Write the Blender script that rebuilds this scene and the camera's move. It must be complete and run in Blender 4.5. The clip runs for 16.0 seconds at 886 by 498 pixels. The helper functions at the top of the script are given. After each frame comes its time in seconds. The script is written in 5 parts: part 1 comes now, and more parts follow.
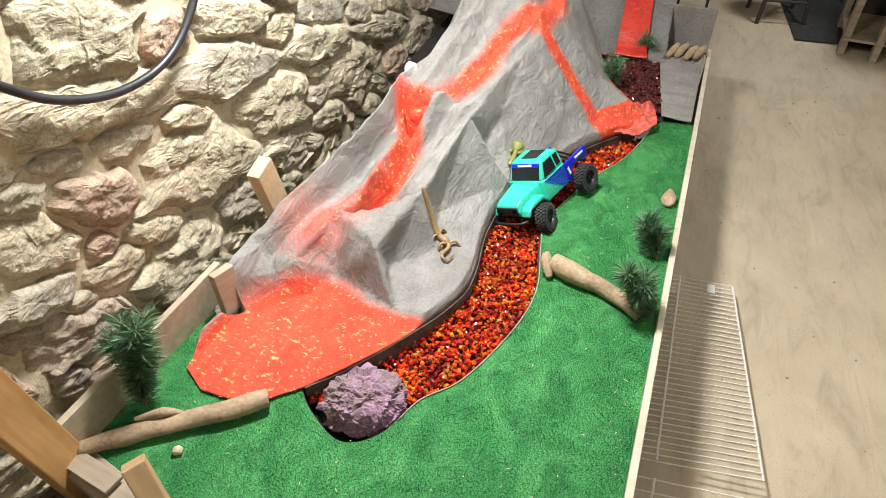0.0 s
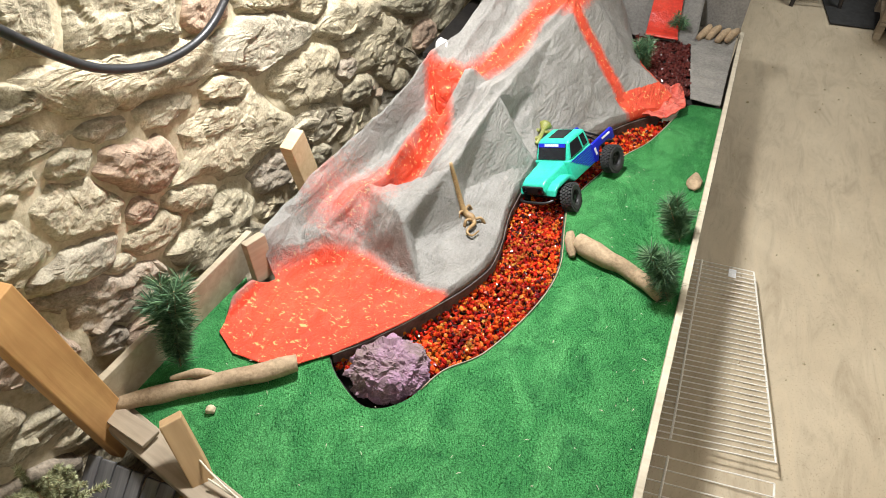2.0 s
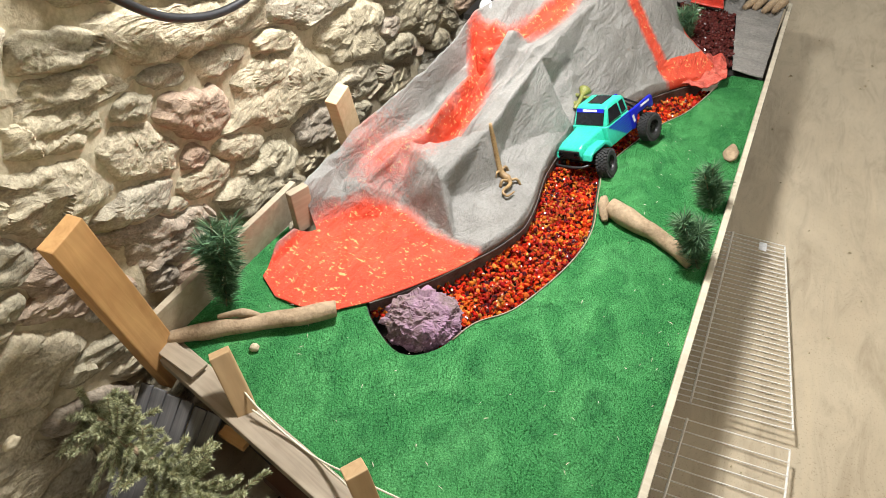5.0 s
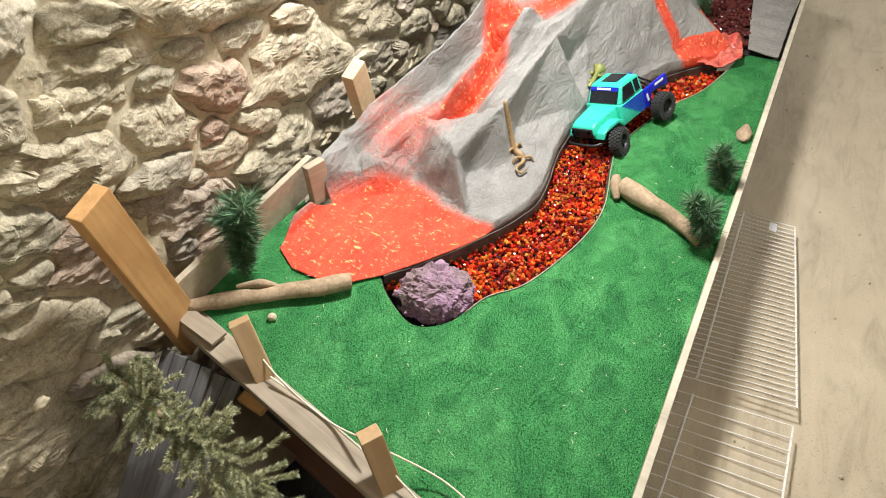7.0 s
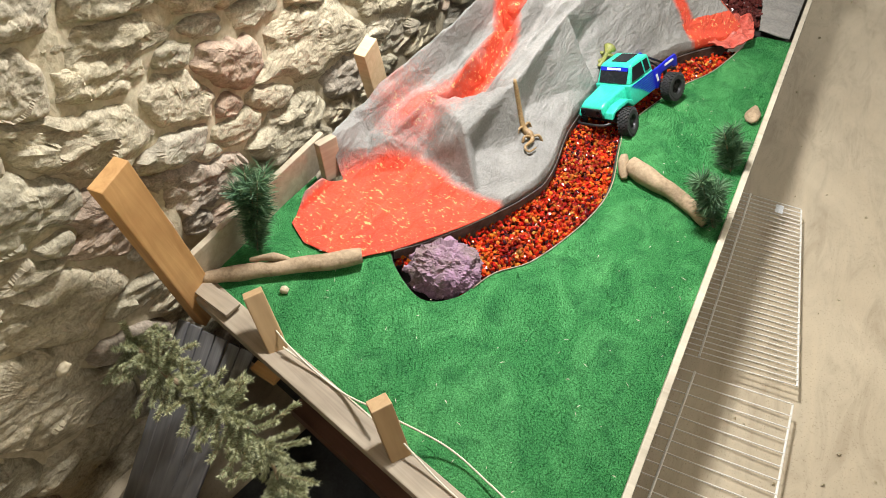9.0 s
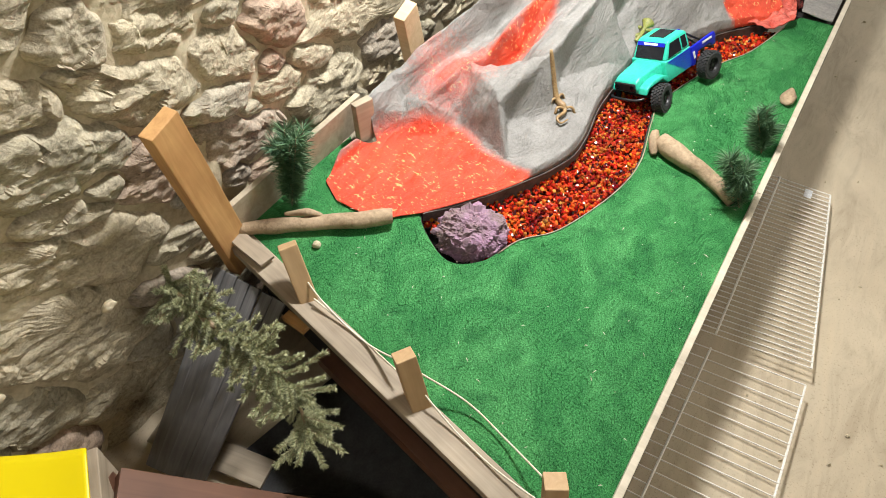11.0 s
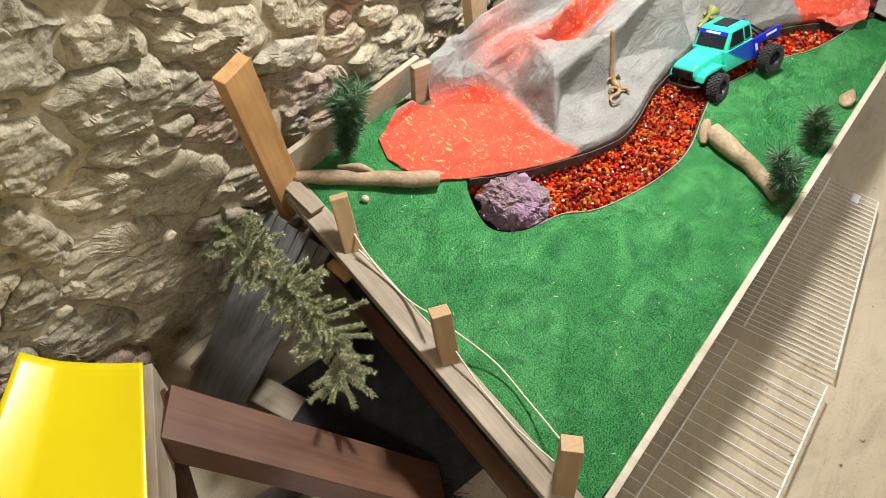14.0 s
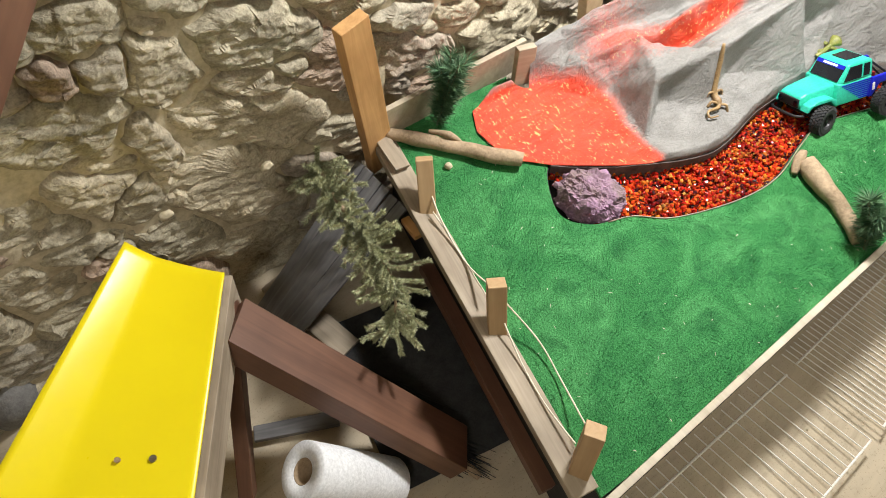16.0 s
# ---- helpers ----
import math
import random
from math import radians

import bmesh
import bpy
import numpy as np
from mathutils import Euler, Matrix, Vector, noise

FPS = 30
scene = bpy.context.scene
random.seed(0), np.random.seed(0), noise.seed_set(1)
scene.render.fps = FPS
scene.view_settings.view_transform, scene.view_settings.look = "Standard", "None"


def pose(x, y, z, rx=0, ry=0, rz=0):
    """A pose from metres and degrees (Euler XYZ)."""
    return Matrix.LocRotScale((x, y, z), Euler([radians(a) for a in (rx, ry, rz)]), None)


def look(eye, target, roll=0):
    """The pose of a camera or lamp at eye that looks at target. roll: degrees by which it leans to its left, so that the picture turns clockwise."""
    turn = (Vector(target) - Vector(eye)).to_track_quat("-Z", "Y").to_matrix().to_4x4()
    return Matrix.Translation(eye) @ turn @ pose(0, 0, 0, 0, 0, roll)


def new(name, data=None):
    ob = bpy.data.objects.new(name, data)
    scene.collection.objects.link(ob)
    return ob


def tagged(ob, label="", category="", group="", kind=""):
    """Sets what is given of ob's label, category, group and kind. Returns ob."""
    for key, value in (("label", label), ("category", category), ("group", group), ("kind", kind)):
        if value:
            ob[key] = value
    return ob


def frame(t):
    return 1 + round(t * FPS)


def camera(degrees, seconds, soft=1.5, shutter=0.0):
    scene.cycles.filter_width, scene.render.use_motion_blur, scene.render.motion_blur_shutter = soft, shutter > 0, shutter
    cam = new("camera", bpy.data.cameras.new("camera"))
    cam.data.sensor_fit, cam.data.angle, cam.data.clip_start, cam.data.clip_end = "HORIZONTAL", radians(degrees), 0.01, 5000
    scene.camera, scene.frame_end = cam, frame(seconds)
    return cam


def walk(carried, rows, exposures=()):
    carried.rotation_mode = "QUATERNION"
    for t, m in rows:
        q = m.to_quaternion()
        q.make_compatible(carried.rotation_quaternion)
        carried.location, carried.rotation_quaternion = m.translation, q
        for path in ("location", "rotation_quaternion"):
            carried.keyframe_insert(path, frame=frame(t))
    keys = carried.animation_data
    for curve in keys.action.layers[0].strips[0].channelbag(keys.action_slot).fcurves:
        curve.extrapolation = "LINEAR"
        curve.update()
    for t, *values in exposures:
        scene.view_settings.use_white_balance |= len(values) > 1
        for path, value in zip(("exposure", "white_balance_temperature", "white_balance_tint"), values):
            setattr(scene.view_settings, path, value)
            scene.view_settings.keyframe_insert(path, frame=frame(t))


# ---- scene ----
cam = camera(68.9, 16.0, soft=0.5)
PATH = [
    (0, (-0.014, -0.351, 1.417), 18.29, -40.58, 0.87),
    (0.5, (-0.022, -0.358, 1.429), 18.78, -41.44, 1.19),
    (1, (-0.026, -0.369, 1.433), 19.34, -42.00, 1.32),
    (1.5, (-0.027, -0.380, 1.437), 19.82, -42.38, 1.35),
    (2, (-0.028, -0.390, 1.440), 20.29, -42.68, 1.41),
    (2.5, (-0.029, -0.399, 1.444), 20.63, -42.95, 1.46),
    (3, (-0.032, -0.409, 1.448), 21.12, -43.40, 1.57),
    (3.5, (-0.034, -0.421, 1.451), 21.60, -43.85, 1.72),
    (4, (-0.035, -0.437, 1.454), 22.15, -44.40, 1.77),
    (4.5, (-0.033, -0.451, 1.458), 22.82, -45.08, 1.84),
    (7, (-0.035, -0.496, 1.482), 24.21, -47.77, 2.17),
    (7.5, (-0.033, -0.506, 1.485), 24.39, -48.05, 2.22),
    (8, (-0.032, -0.510, 1.489), 24.56, -48.39, 2.17),
    (8.5, (-0.030, -0.520, 1.495), 24.70, -48.90, 2.27),
    (9, (-0.027, -0.528, 1.501), 25.00, -49.54, 2.29),
    (11.5, (-0.019, -0.595, 1.535), 28.42, -52.70, 3.54),
    (12, (-0.018, -0.603, 1.540), 28.85, -52.99, 3.75),
    (12.5, (-0.020, -0.609, 1.547), 29.00, -53.19, 4.03),
    (13, (-0.020, -0.617, 1.553), 29.63, -53.59, 4.34),
    (13.5, (-0.019, -0.629, 1.564), 30.64, -54.29, 4.83),
    (14, (-0.016, -0.645, 1.573), 32.19, -55.16, 5.58),
    (14.5, (-0.010, -0.662, 1.585), 33.89, -55.92, 6.20),
    (15, (0.006, -0.670, 1.603), 36.79, -57.00, 6.66),
    (15.5, (0.023, -0.685, 1.623), 40.39, -57.66, 7.46),
    (16, (0.038, -0.694, 1.637), 43.16, -57.74, 7.68),
]


def aim(eye, yaw, pitch, roll):
    """Pose from an eye point and yaw (left), pitch (up) and lean in degrees."""
    a, b = radians(yaw), radians(pitch)
    ahead = Vector((-math.sin(a) * math.cos(b), math.cos(a) * math.cos(b), math.sin(b)))
    return look(eye, Vector(eye) + ahead, roll)


walk(cam, [(t, aim(e, a, b, c)) for t, e, a, b, c in PATH])

# ---- light ----
world = bpy.data.worlds.new("world")
scene.world = world
world.use_nodes = True
world.node_tree.nodes["Background"].inputs[0].default_value = (0.9, 0.93, 1.0, 1)
world.node_tree.nodes["Background"].inputs[1].default_value = 0.1
scene.view_settings.exposure = 0.0


def lamp(name, eye, target, power, size, colour):
    data = bpy.data.lights.new(name, "AREA")
    data.shape, data.size, data.energy, data.color = "DISK", size, power, colour
    ob = new(name, data)
    ob.matrix_world = look(eye, target)
    return ob


lamp("work_lamp", (-0.74, 1.32, 1.90), (-0.62, 0.92, 0.0), 97, 0.30, (0.955, 0.955, 0.955))
lamp("far_lamp", (1.3, 4.9, 2.3), (0.9, 4.0, -0.4), 44, 0.5, (0.95, 0.97, 0.97))
lamp("aisle_lamp", (2.1, 1.4, 2.3), (1.8, 1.2, -0.4), 24, 0.7, (1.0, 0.94, 0.80))
lamp("near_lamp", (0.5, -1.6, 2.3), (-0.3, -0.5, 0.0), 17, 0.5, (0.99, 0.95, 0.86))


# ---- materials ----
def material(name, build, rough=0.6, metal=0.0):
    m = bpy.data.materials.new(name)
    m.use_nodes = True
    nt = m.node_tree
    b = nt.nodes["Principled BSDF"]
    b.inputs["Roughness"].default_value = rough
    b.inputs["Metallic"].default_value = metal
    build(nt, b)
    return m


def node(nt, kind, **inputs):
    n = nt.nodes.new("ShaderNode" + kind)
    for k, v in inputs.items():
        n.inputs[k.replace("_", " ")].default_value = v
    return n


def grain(nt, scale, detail=6.0, stretch=(1, 1, 1), rough=0.6, dist=0.0):
    """Noise in object space, stretched along the axes."""
    tc = node(nt, "TexCoord")
    mp = node(nt, "Mapping", Scale=stretch)
    nt.links.new(tc.outputs["Object"], mp.inputs["Vector"])
    n = node(nt, "TexNoise", Scale=scale, Detail=detail, Roughness=rough, Distortion=dist)
    nt.links.new(mp.outputs["Vector"], n.inputs["Vector"])
    return n.outputs["Fac"]


def ramp(nt, fac, stops):
    r = node(nt, "ValToRGB")
    el = r.color_ramp.elements
    while len(el) < len(stops):
        el.new(0.5)
    for e, (p, c) in zip(el, stops):
        e.position, e.color = p, (*c, 1)
    nt.links.new(fac, r.inputs["Fac"])
    return r.outputs["Color"]


def mix(nt, fac, a, b, kind="MIX"):
    n = nt.nodes.new("ShaderNodeMix")
    n.data_type, n.blend_type = "RGBA", kind
    for sock, v in ((n.inputs["Factor"], fac), (n.inputs["A"], a), (n.inputs["B"], b)):
        if isinstance(v, (int, float)):
            sock.default_value = v
        elif isinstance(v, tuple):
            sock.default_value = (*v, 1)
        else:
            nt.links.new(v, sock)
    return n.outputs["Result"]


def bump(nt, b, height, strength, distance=0.01):
    n = node(nt, "Bump", Strength=strength, Distance=distance)
    nt.links.new(height, n.inputs["Height"])
    nt.links.new(n.outputs["Normal"], b.inputs["Normal"])


def mottled(name, c1, c2, scale=8, fine=60, rough=0.6, bumps=0.3, dist=0.004, metal=0.0, stretch=(1, 1, 1), lo=0.35, hi=0.65, rand=0.0, c3=None):
    """Two-scale mottling between two colours, with relief."""
    def build(nt, b):
        big, small = grain(nt, scale, 5, stretch), grain(nt, fine, 4, stretch)
        col = ramp(nt, big, [(lo, c1), (hi, c2)])
        col = mix(nt, 0.35, col, ramp(nt, small, [(0.3, tuple(x * 0.55 for x in c1)), (0.7, tuple(min(1, x * 1.25) for x in c2))]))
        if rand:
            oi = node(nt, "ObjectInfo")
            if c3:
                col = mix(nt, ramp(nt, oi.outputs["Random"], [(0.45, (0, 0, 0)), (1.0, (1, 1, 1))]), col, mix(nt, 0.5, col, c3))
            hsv = node(nt, "HueSaturation")
            mr = node(nt, "MapRange", To_Min=1 - rand, To_Max=1 + rand)
            nt.links.new(oi.outputs["Random"], mr.inputs["Value"])
            nt.links.new(mr.outputs["Result"], hsv.inputs["Value"])
            nt.links.new(col, hsv.inputs["Color"])
            col = hsv.outputs["Color"]
        nt.links.new(col, b.inputs["Base Color"])
        if bumps:
            mx = node(nt, "Math")
            nt.links.new(big, mx.inputs[0])
            nt.links.new(small, mx.inputs[1])
            bump(nt, b, mx.outputs["Value"], bumps, dist)
    return material(name, build, rough, metal)


def wooden(name, c1, c2, axis=2, rough=0.65, scale=9.0):
    """Sawn timber with long grain along one axis of the object."""
    st = [1.0, 1.0, 1.0]
    st[axis] = 0.06
    def build(nt, b):
        a = grain(nt, scale * 4, 6, tuple(st), 0.6, 0.8)
        big = grain(nt, 5, 3)
        col = ramp(nt, a, [(0.3, c1), (0.68, c2)])
        col = mix(nt, 0.45, col, ramp(nt, big, [(0.3, tuple(x * 0.62 for x in c1)), (0.7, c2)]))
        nt.links.new(col, b.inputs["Base Color"])
        bump(nt, b, a, 0.25, 0.002)
    return material(name, build, rough)




def floor_build(nt, b):
    """Trodden concrete: broad dusty clouds, scuffs along the aisle and dark grit."""
    cloud, scuff, grit = grain(nt, 1.3, 6, (1, 1, 1), 0.6, 0.8), grain(nt, 7, 7, (1.8, 0.45, 1), 0.7, 1.0), grain(nt, 160, 4)
    col = ramp(nt, cloud, [(0.28, (0.41, 0.335, 0.23)), (0.72, (0.55, 0.465, 0.335))])
    col = mix(nt, 1.0, col, ramp(nt, scuff, [(0.28, (0.78, 0.76, 0.73)), (0.5, (1.0, 1.0, 1.0)), (0.74, (1.12, 1.11, 1.09))]), "MULTIPLY")
    col = mix(nt, 1.0, col, ramp(nt, grit, [(0.26, (0.6, 0.57, 0.53)), (0.42, (1.0, 1.0, 1.0))]), "MULTIPLY")
    nt.links.new(col, b.inputs["Base Color"])
    bump(nt, b, grit, 0.2, 0.001)


M_FLOOR = material("floor_concrete", floor_build, 0.7)


def stone_build(nt, b):
    """Buff, grey and reddish quarry stone: bedding streaks, pits and dark cracks."""
    oi = node(nt, "ObjectInfo")
    big, mid, fine = grain(nt, 7, 6, (1, 1, 1), 0.65, 0.4), grain(nt, 30, 6, (1, 1, 2.2), 0.7, 0.6), grain(nt, 150, 3)
    tone = ramp(nt, oi.outputs["Random"], [(0.0, (0.50, 0.44, 0.33)), (0.35, (0.42, 0.385, 0.30)), (0.6, (0.53, 0.465, 0.35)), (0.82, (0.36, 0.335, 0.29)), (1.0, (0.48, 0.345, 0.265))])
    col = mix(nt, 1.0, tone, ramp(nt, big, [(0.3, (0.62, 0.60, 0.56)), (0.66, (1.12, 1.10, 1.04))]), "MULTIPLY")
    col = mix(nt, 1.0, col, ramp(nt, mid, [(0.30, (0.55, 0.53, 0.49)), (0.5, (1.0, 1.0, 1.0)), (0.75, (1.25, 1.22, 1.16))]), "MULTIPLY")
    col = mix(nt, 1.0, col, ramp(nt, fine, [(0.3, (0.72, 0.71, 0.68)), (0.6, (1.06, 1.06, 1.04))]), "MULTIPLY")
    nt.links.new(col, b.inputs["Base Color"])
    add = node(nt, "Math")
    add.operation = "MULTIPLY_ADD"
    nt.links.new(fine, add.inputs[0])
    add.inputs[1].default_value = 0.35
    nt.links.new(mid, add.inputs[2])
    bump(nt, b, add.outputs["Value"], 0.9, 0.007)


M_STONE = material("field_stone", stone_build, 0.9)
M_MORTAR = mottled("lime_mortar", (0.42, 0.345, 0.22), (0.60, 0.52, 0.365), 5, 60, 0.9, 0.6, 0.006)


def turf_build(nt, b):
    """Green pile with brushed pale patches and darker trodden ones."""
    geo = node(nt, "NewGeometry")
    big, patch, fine = grain(nt, 5, 6, (1.3, 0.8, 1), 0.65, 0.9), grain(nt, 11, 7, (1, 1, 1), 0.7, 0.6), grain(nt, 230, 4, (1, 1, 1), 0.75)
    col = ramp(nt, geo.outputs["Random Per Island"], [(0.0, (0.010, 0.115, 0.022)), (0.7, (0.016, 0.155, 0.032)), (1.0, (0.055, 0.25, 0.07))])
    col = mix(nt, ramp(nt, big, [(0.46, (0, 0, 0)), (0.66, (0.9, 0.9, 0.9))]), col, (0.085, 0.32, 0.095))
    col = mix(nt, ramp(nt, patch, [(0.30, (0.6, 0.6, 0.6)), (0.52, (0, 0, 0))]), col, (0.005, 0.070, 0.020))
    col = mix(nt, 1.0, col, ramp(nt, fine, [(0.32, (0.32, 0.36, 0.38)), (0.5, (0.95, 0.98, 1.05)), (0.68, (2.0, 1.65, 1.9))]), "MULTIPLY")
    nt.links.new(col, b.inputs["Base Color"])
    b.inputs["Specular IOR Level"].default_value = 0.2
    bump(nt, b, fine, 0.5, 0.004)


M_TURF = material("artificial_turf", turf_build, 0.8)
M_PINE = wooden("pale_pine", (0.52, 0.36, 0.19), (0.72, 0.55, 0.34))
M_PINE_ORANGE = wooden("orange_pine", (0.40, 0.19, 0.06), (0.66, 0.38, 0.15), 0)
M_PLANK = wooden("weathered_plank", (0.20, 0.15, 0.095), (0.44, 0.36, 0.26), 0)
M_BOARD = wooden("side_board", (0.30, 0.24, 0.16), (0.50, 0.42, 0.30), 1)
M_TRIM = wooden("edge_trim", (0.42, 0.36, 0.26), (0.64, 0.57, 0.44), 1)
M_DARKWOOD = wooden("brown_beam", (0.085, 0.036, 0.02), (0.17, 0.08, 0.045), 0, 0.5)
# Near-black sides; below the deck the colour also holds the shade.
M_DARKSIDE_SHADE = mottled("dark_side_and_shade", (0.015, 0.013, 0.012), (0.04, 0.035, 0.03), 8, 60, 0.8)
M_BLACKPLANK = wooden("charred_board", (0.05, 0.048, 0.048), (0.24, 0.23, 0.225), 0, 0.6)
M_EDGING = mottled("dusty_edging", (0.035, 0.028, 0.024), (0.13, 0.105, 0.09), 14, 90, 0.7, 0.4, 0.002)
M_WALL = mottled("plain_wall", (0.35, 0.32, 0.27), (0.5, 0.46, 0.4), 2, 30, 0.85)


# ---- mesh helpers ----
def mesh_of(name, bm, mat, smooth=False):
    me = bpy.data.meshes.new(name)
    bm.to_mesh(me)
    bm.free()
    for m in (mat if isinstance(mat, (list, tuple)) else [mat]):
        me.materials.append(m)
    if smooth:
        me.shade_smooth()
    return me


def part(name, bm, mat, parent=None, label="", m=None, smooth=False):
    ob = new(name, mesh_of(name, bm, mat, smooth))
    if parent is not None:
        ob.parent = parent
    if m is not None:
        ob.matrix_local = m
    if label:
        ob["label"] = label
    return ob


def raw(name, verts, faces, mat, parent=None, smooth=True, kind=""):
    me = bpy.data.meshes.new(name)
    me.from_pydata([tuple(v) for v in verts], [], faces)
    for mm in (mat if isinstance(mat, (list, tuple)) else [mat]):
        me.materials.append(mm)
    if smooth:
        me.shade_smooth()
    ob = new(name, me)
    if parent is not None:
        ob.parent = parent
    if kind:
        ob["kind"] = kind
    return ob


def thing(name, label, category, m=None, group="", kind=""):
    ob = new(name)
    ob.empty_display_size = 0.05
    if m is not None:
        ob.matrix_world = m
    return tagged(ob, label, category, group, kind)


def block(sx, sy, sz, bev=0.003, jitter=0.0, centre=(0, 0, 0), cuts=0):
    """A bevelled box, optionally with slightly uneven faces."""
    bm = bmesh.new()
    bmesh.ops.create_cube(bm, size=1.0, matrix=Matrix.Translation(centre) @ Matrix.Diagonal((sx, sy, sz, 1)))
    if bev:
        bmesh.ops.bevel(bm, geom=bm.edges[:], offset=bev, segments=2, affect="EDGES", profile=0.6)
    if cuts:
        bmesh.ops.subdivide_edges(bm, edges=[e for e in bm.edges if e.calc_length() > 0.05], cuts=cuts, use_grid_fill=True)
    if jitter:
        for v in bm.verts:
            v.co += noise.noise_vector(v.co * 9) * jitter
    return bm


def tube(points, radius, sides=8, squash=1.0, wobble=0.0, caps=True):
    """A round bar along points; radius may be a list."""
    bm = bmesh.new()
    pts = [Vector(p) for p in points]
    rad = radius if isinstance(radius, (list, tuple)) else [radius] * len(pts)
    rings = []
    side = None
    for i, p in enumerate(pts):
        d = (pts[min(i + 1, len(pts) - 1)] - pts[max(i - 1, 0)]).normalized()
        if side is None:
            side = d.orthogonal().normalized()
        side = (side - d * side.dot(d)).normalized()
        up = d.cross(side)
        ring = []
        for k in range(sides):
            a = 2 * math.pi * k / sides
            q = p + (side * math.cos(a) + up * math.sin(a) * squash) * rad[i]
            if wobble:
                q += noise.noise_vector(q * 14) * wobble
            ring.append(bm.verts.new(q))
        rings.append(ring)
    for r0, r1 in zip(rings, rings[1:]):
        for k in range(sides):
            bm.faces.new((r0[k], r0[(k + 1) % sides], r1[(k + 1) % sides], r1[k]))
    if caps:
        bm.faces.new(rings[0][::-1])
        bm.faces.new(rings[-1])
    return bm


def bend(points, n=24):
    """A smooth line through a few points."""
    p = [Vector(q) for q in points]
    out = []
    for i in range(len(p) - 1):
        a, b, c, d = p[max(i - 1, 0)], p[i], p[i + 1], p[min(i + 2, len(p) - 1)]
        k = max(2, n // (len(p) - 1))
        for j in range(k):
            t = j / k
            out.append(0.5 * (2 * b + (c - a) * t + (2 * a - 5 * b + 4 * c - d) * t * t + (3 * b - a - 3 * c + d) * t ** 3))
    return out + [p[-1]]
# ---- the room ----
FLOOR_Z = -0.47


def sheet(name, x0, x1, y0, y1, z, mat, n=60, rise=0.0):
    xs, ys = np.linspace(x0, x1, n), np.linspace(y0, y1, n)
    verts = [(x, y, z + rise * noise.noise(Vector((x * 1.7, y * 1.7, 0)))) for y in ys for x in xs]
    faces = [(j * n + i, j * n + i + 1, (j + 1) * n + i + 1, (j + 1) * n + i) for j in range(n - 1) for i in range(n - 1)]
    return raw(name, verts, faces, mat)


tagged(sheet("floor", -1.6, 4.2, -3.2, 8.2, FLOOR_Z, M_FLOOR, 80, 0.006), "worn dusty beige concrete floor", "floor", kind="structure")
for nm, sx, sy, sz, c in (("wall_north", 5.8, 0.2, 3.0, (1.3, 8.3, 1.0)), ("wall_south", 5.8, 0.2, 3.0, (1.3, -3.3, 1.0)), ("wall_east", 0.2, 11.4, 3.0, (4.3, 2.5, 1.0))):
    tagged(part(nm, block(sx, sy, sz, 0, centre=c), M_WALL), "plain dusty plastered basement wall", "wall", kind="structure")
tagged(part("ceiling", block(5.8, 11.4, 0.1, 0, centre=(1.3, 2.5, 2.5)), M_WALL), "plain pale basement ceiling", "ceiling", kind="structure")

# ---- the deck ----
RIM = bend([(-0.70, 0.55, 0), (-0.525, 0.79, 0), (-0.405, 1.05, 0), (-0.425, 1.35, 0), (-0.40, 1.58, 0), (-0.32, 1.77, 0), (-0.15, 2.07, 0), (-0.02, 2.22, 0)], 70)
BANK = bend([(-0.72, 0.57, 0), (-0.66, 0.5, 0), (-0.54, 0.435, 0), (-0.45, 0.49, 0), (-0.395, 0.615, 0), (-0.306, 0.723, 0), (-0.22, 0.95, 0), (-0.195, 1.14, 0), (-0.23, 1.36, 0), (-0.235, 1.5, 0), (-0.132, 1.8, 0), (-0.03, 1.99, 0), (0.05, 2.24, 0)], 120)
EDGE_X = lambda y: 0.145 + 0.043 * (y - 0.4)
FRONT_Y = lambda x: -0.068 - 0.252 * x

# lines of the draped mountain: the crest beside the wall, the fold below it, the lava gully, the front ridge
CREST = [(-1.05, 0.765, 0.16), (-1.04, 0.89, 0.17), (-1.00, 1.03, 0.23), (-0.93, 1.21, 0.28), (-0.86, 1.41, 0.33), (-0.84, 1.62, 0.39), (-0.78, 1.77, 0.42), (-0.76, 1.94, 0.47), (-0.77, 2.12, 0.50), (-0.75, 2.45, 0.60), (-0.75, 2.9, 0.62)]
VALLEY = [(-0.987, 0.899, 0.085), (-0.93, 1.112, 0.14), (-0.865, 1.346, 0.19), (-0.819, 1.521, 0.225)]
SWELL = [(-0.908, 0.899, 0.085), (-0.837, 1.085, 0.165), (-0.779, 1.283, 0.225), (-0.763, 1.416, 0.25)]
GULLY = [(-0.816, 1.16, 0.135), (-0.734, 1.307, 0.18), (-0.741, 1.476, 0.22), (-0.804, 1.596, 0.25), (-0.692, 1.65, 0.28), (-0.6, 1.837, 0.325), (-0.558, 2.078, 0.39), (-0.452, 2.177, 0.47)]
RIDGE = [(-0.658, 0.963, 0.18), (-0.598, 1.189, 0.23), (-0.561, 1.583, 0.305), (-0.474, 1.969, 0.385), (-0.431, 2.107, 0.42)]
BULGE = [(-0.796, 1.551, 0.315), (-0.696, 1.597, 0.35), (-0.592, 1.666, 0.335)]
FLANK = [(-0.639, 1.006, 0.075), (-0.57, 1.271, 0.105), (-0.527, 1.634, 0.15), (-0.488, 1.753, 0.235), (-0.356, 1.742, 0.06), (-0.28, 1.983, 0.13), (-0.531, 1.131, 0.075), (-0.478, 1.464, 0.085)]
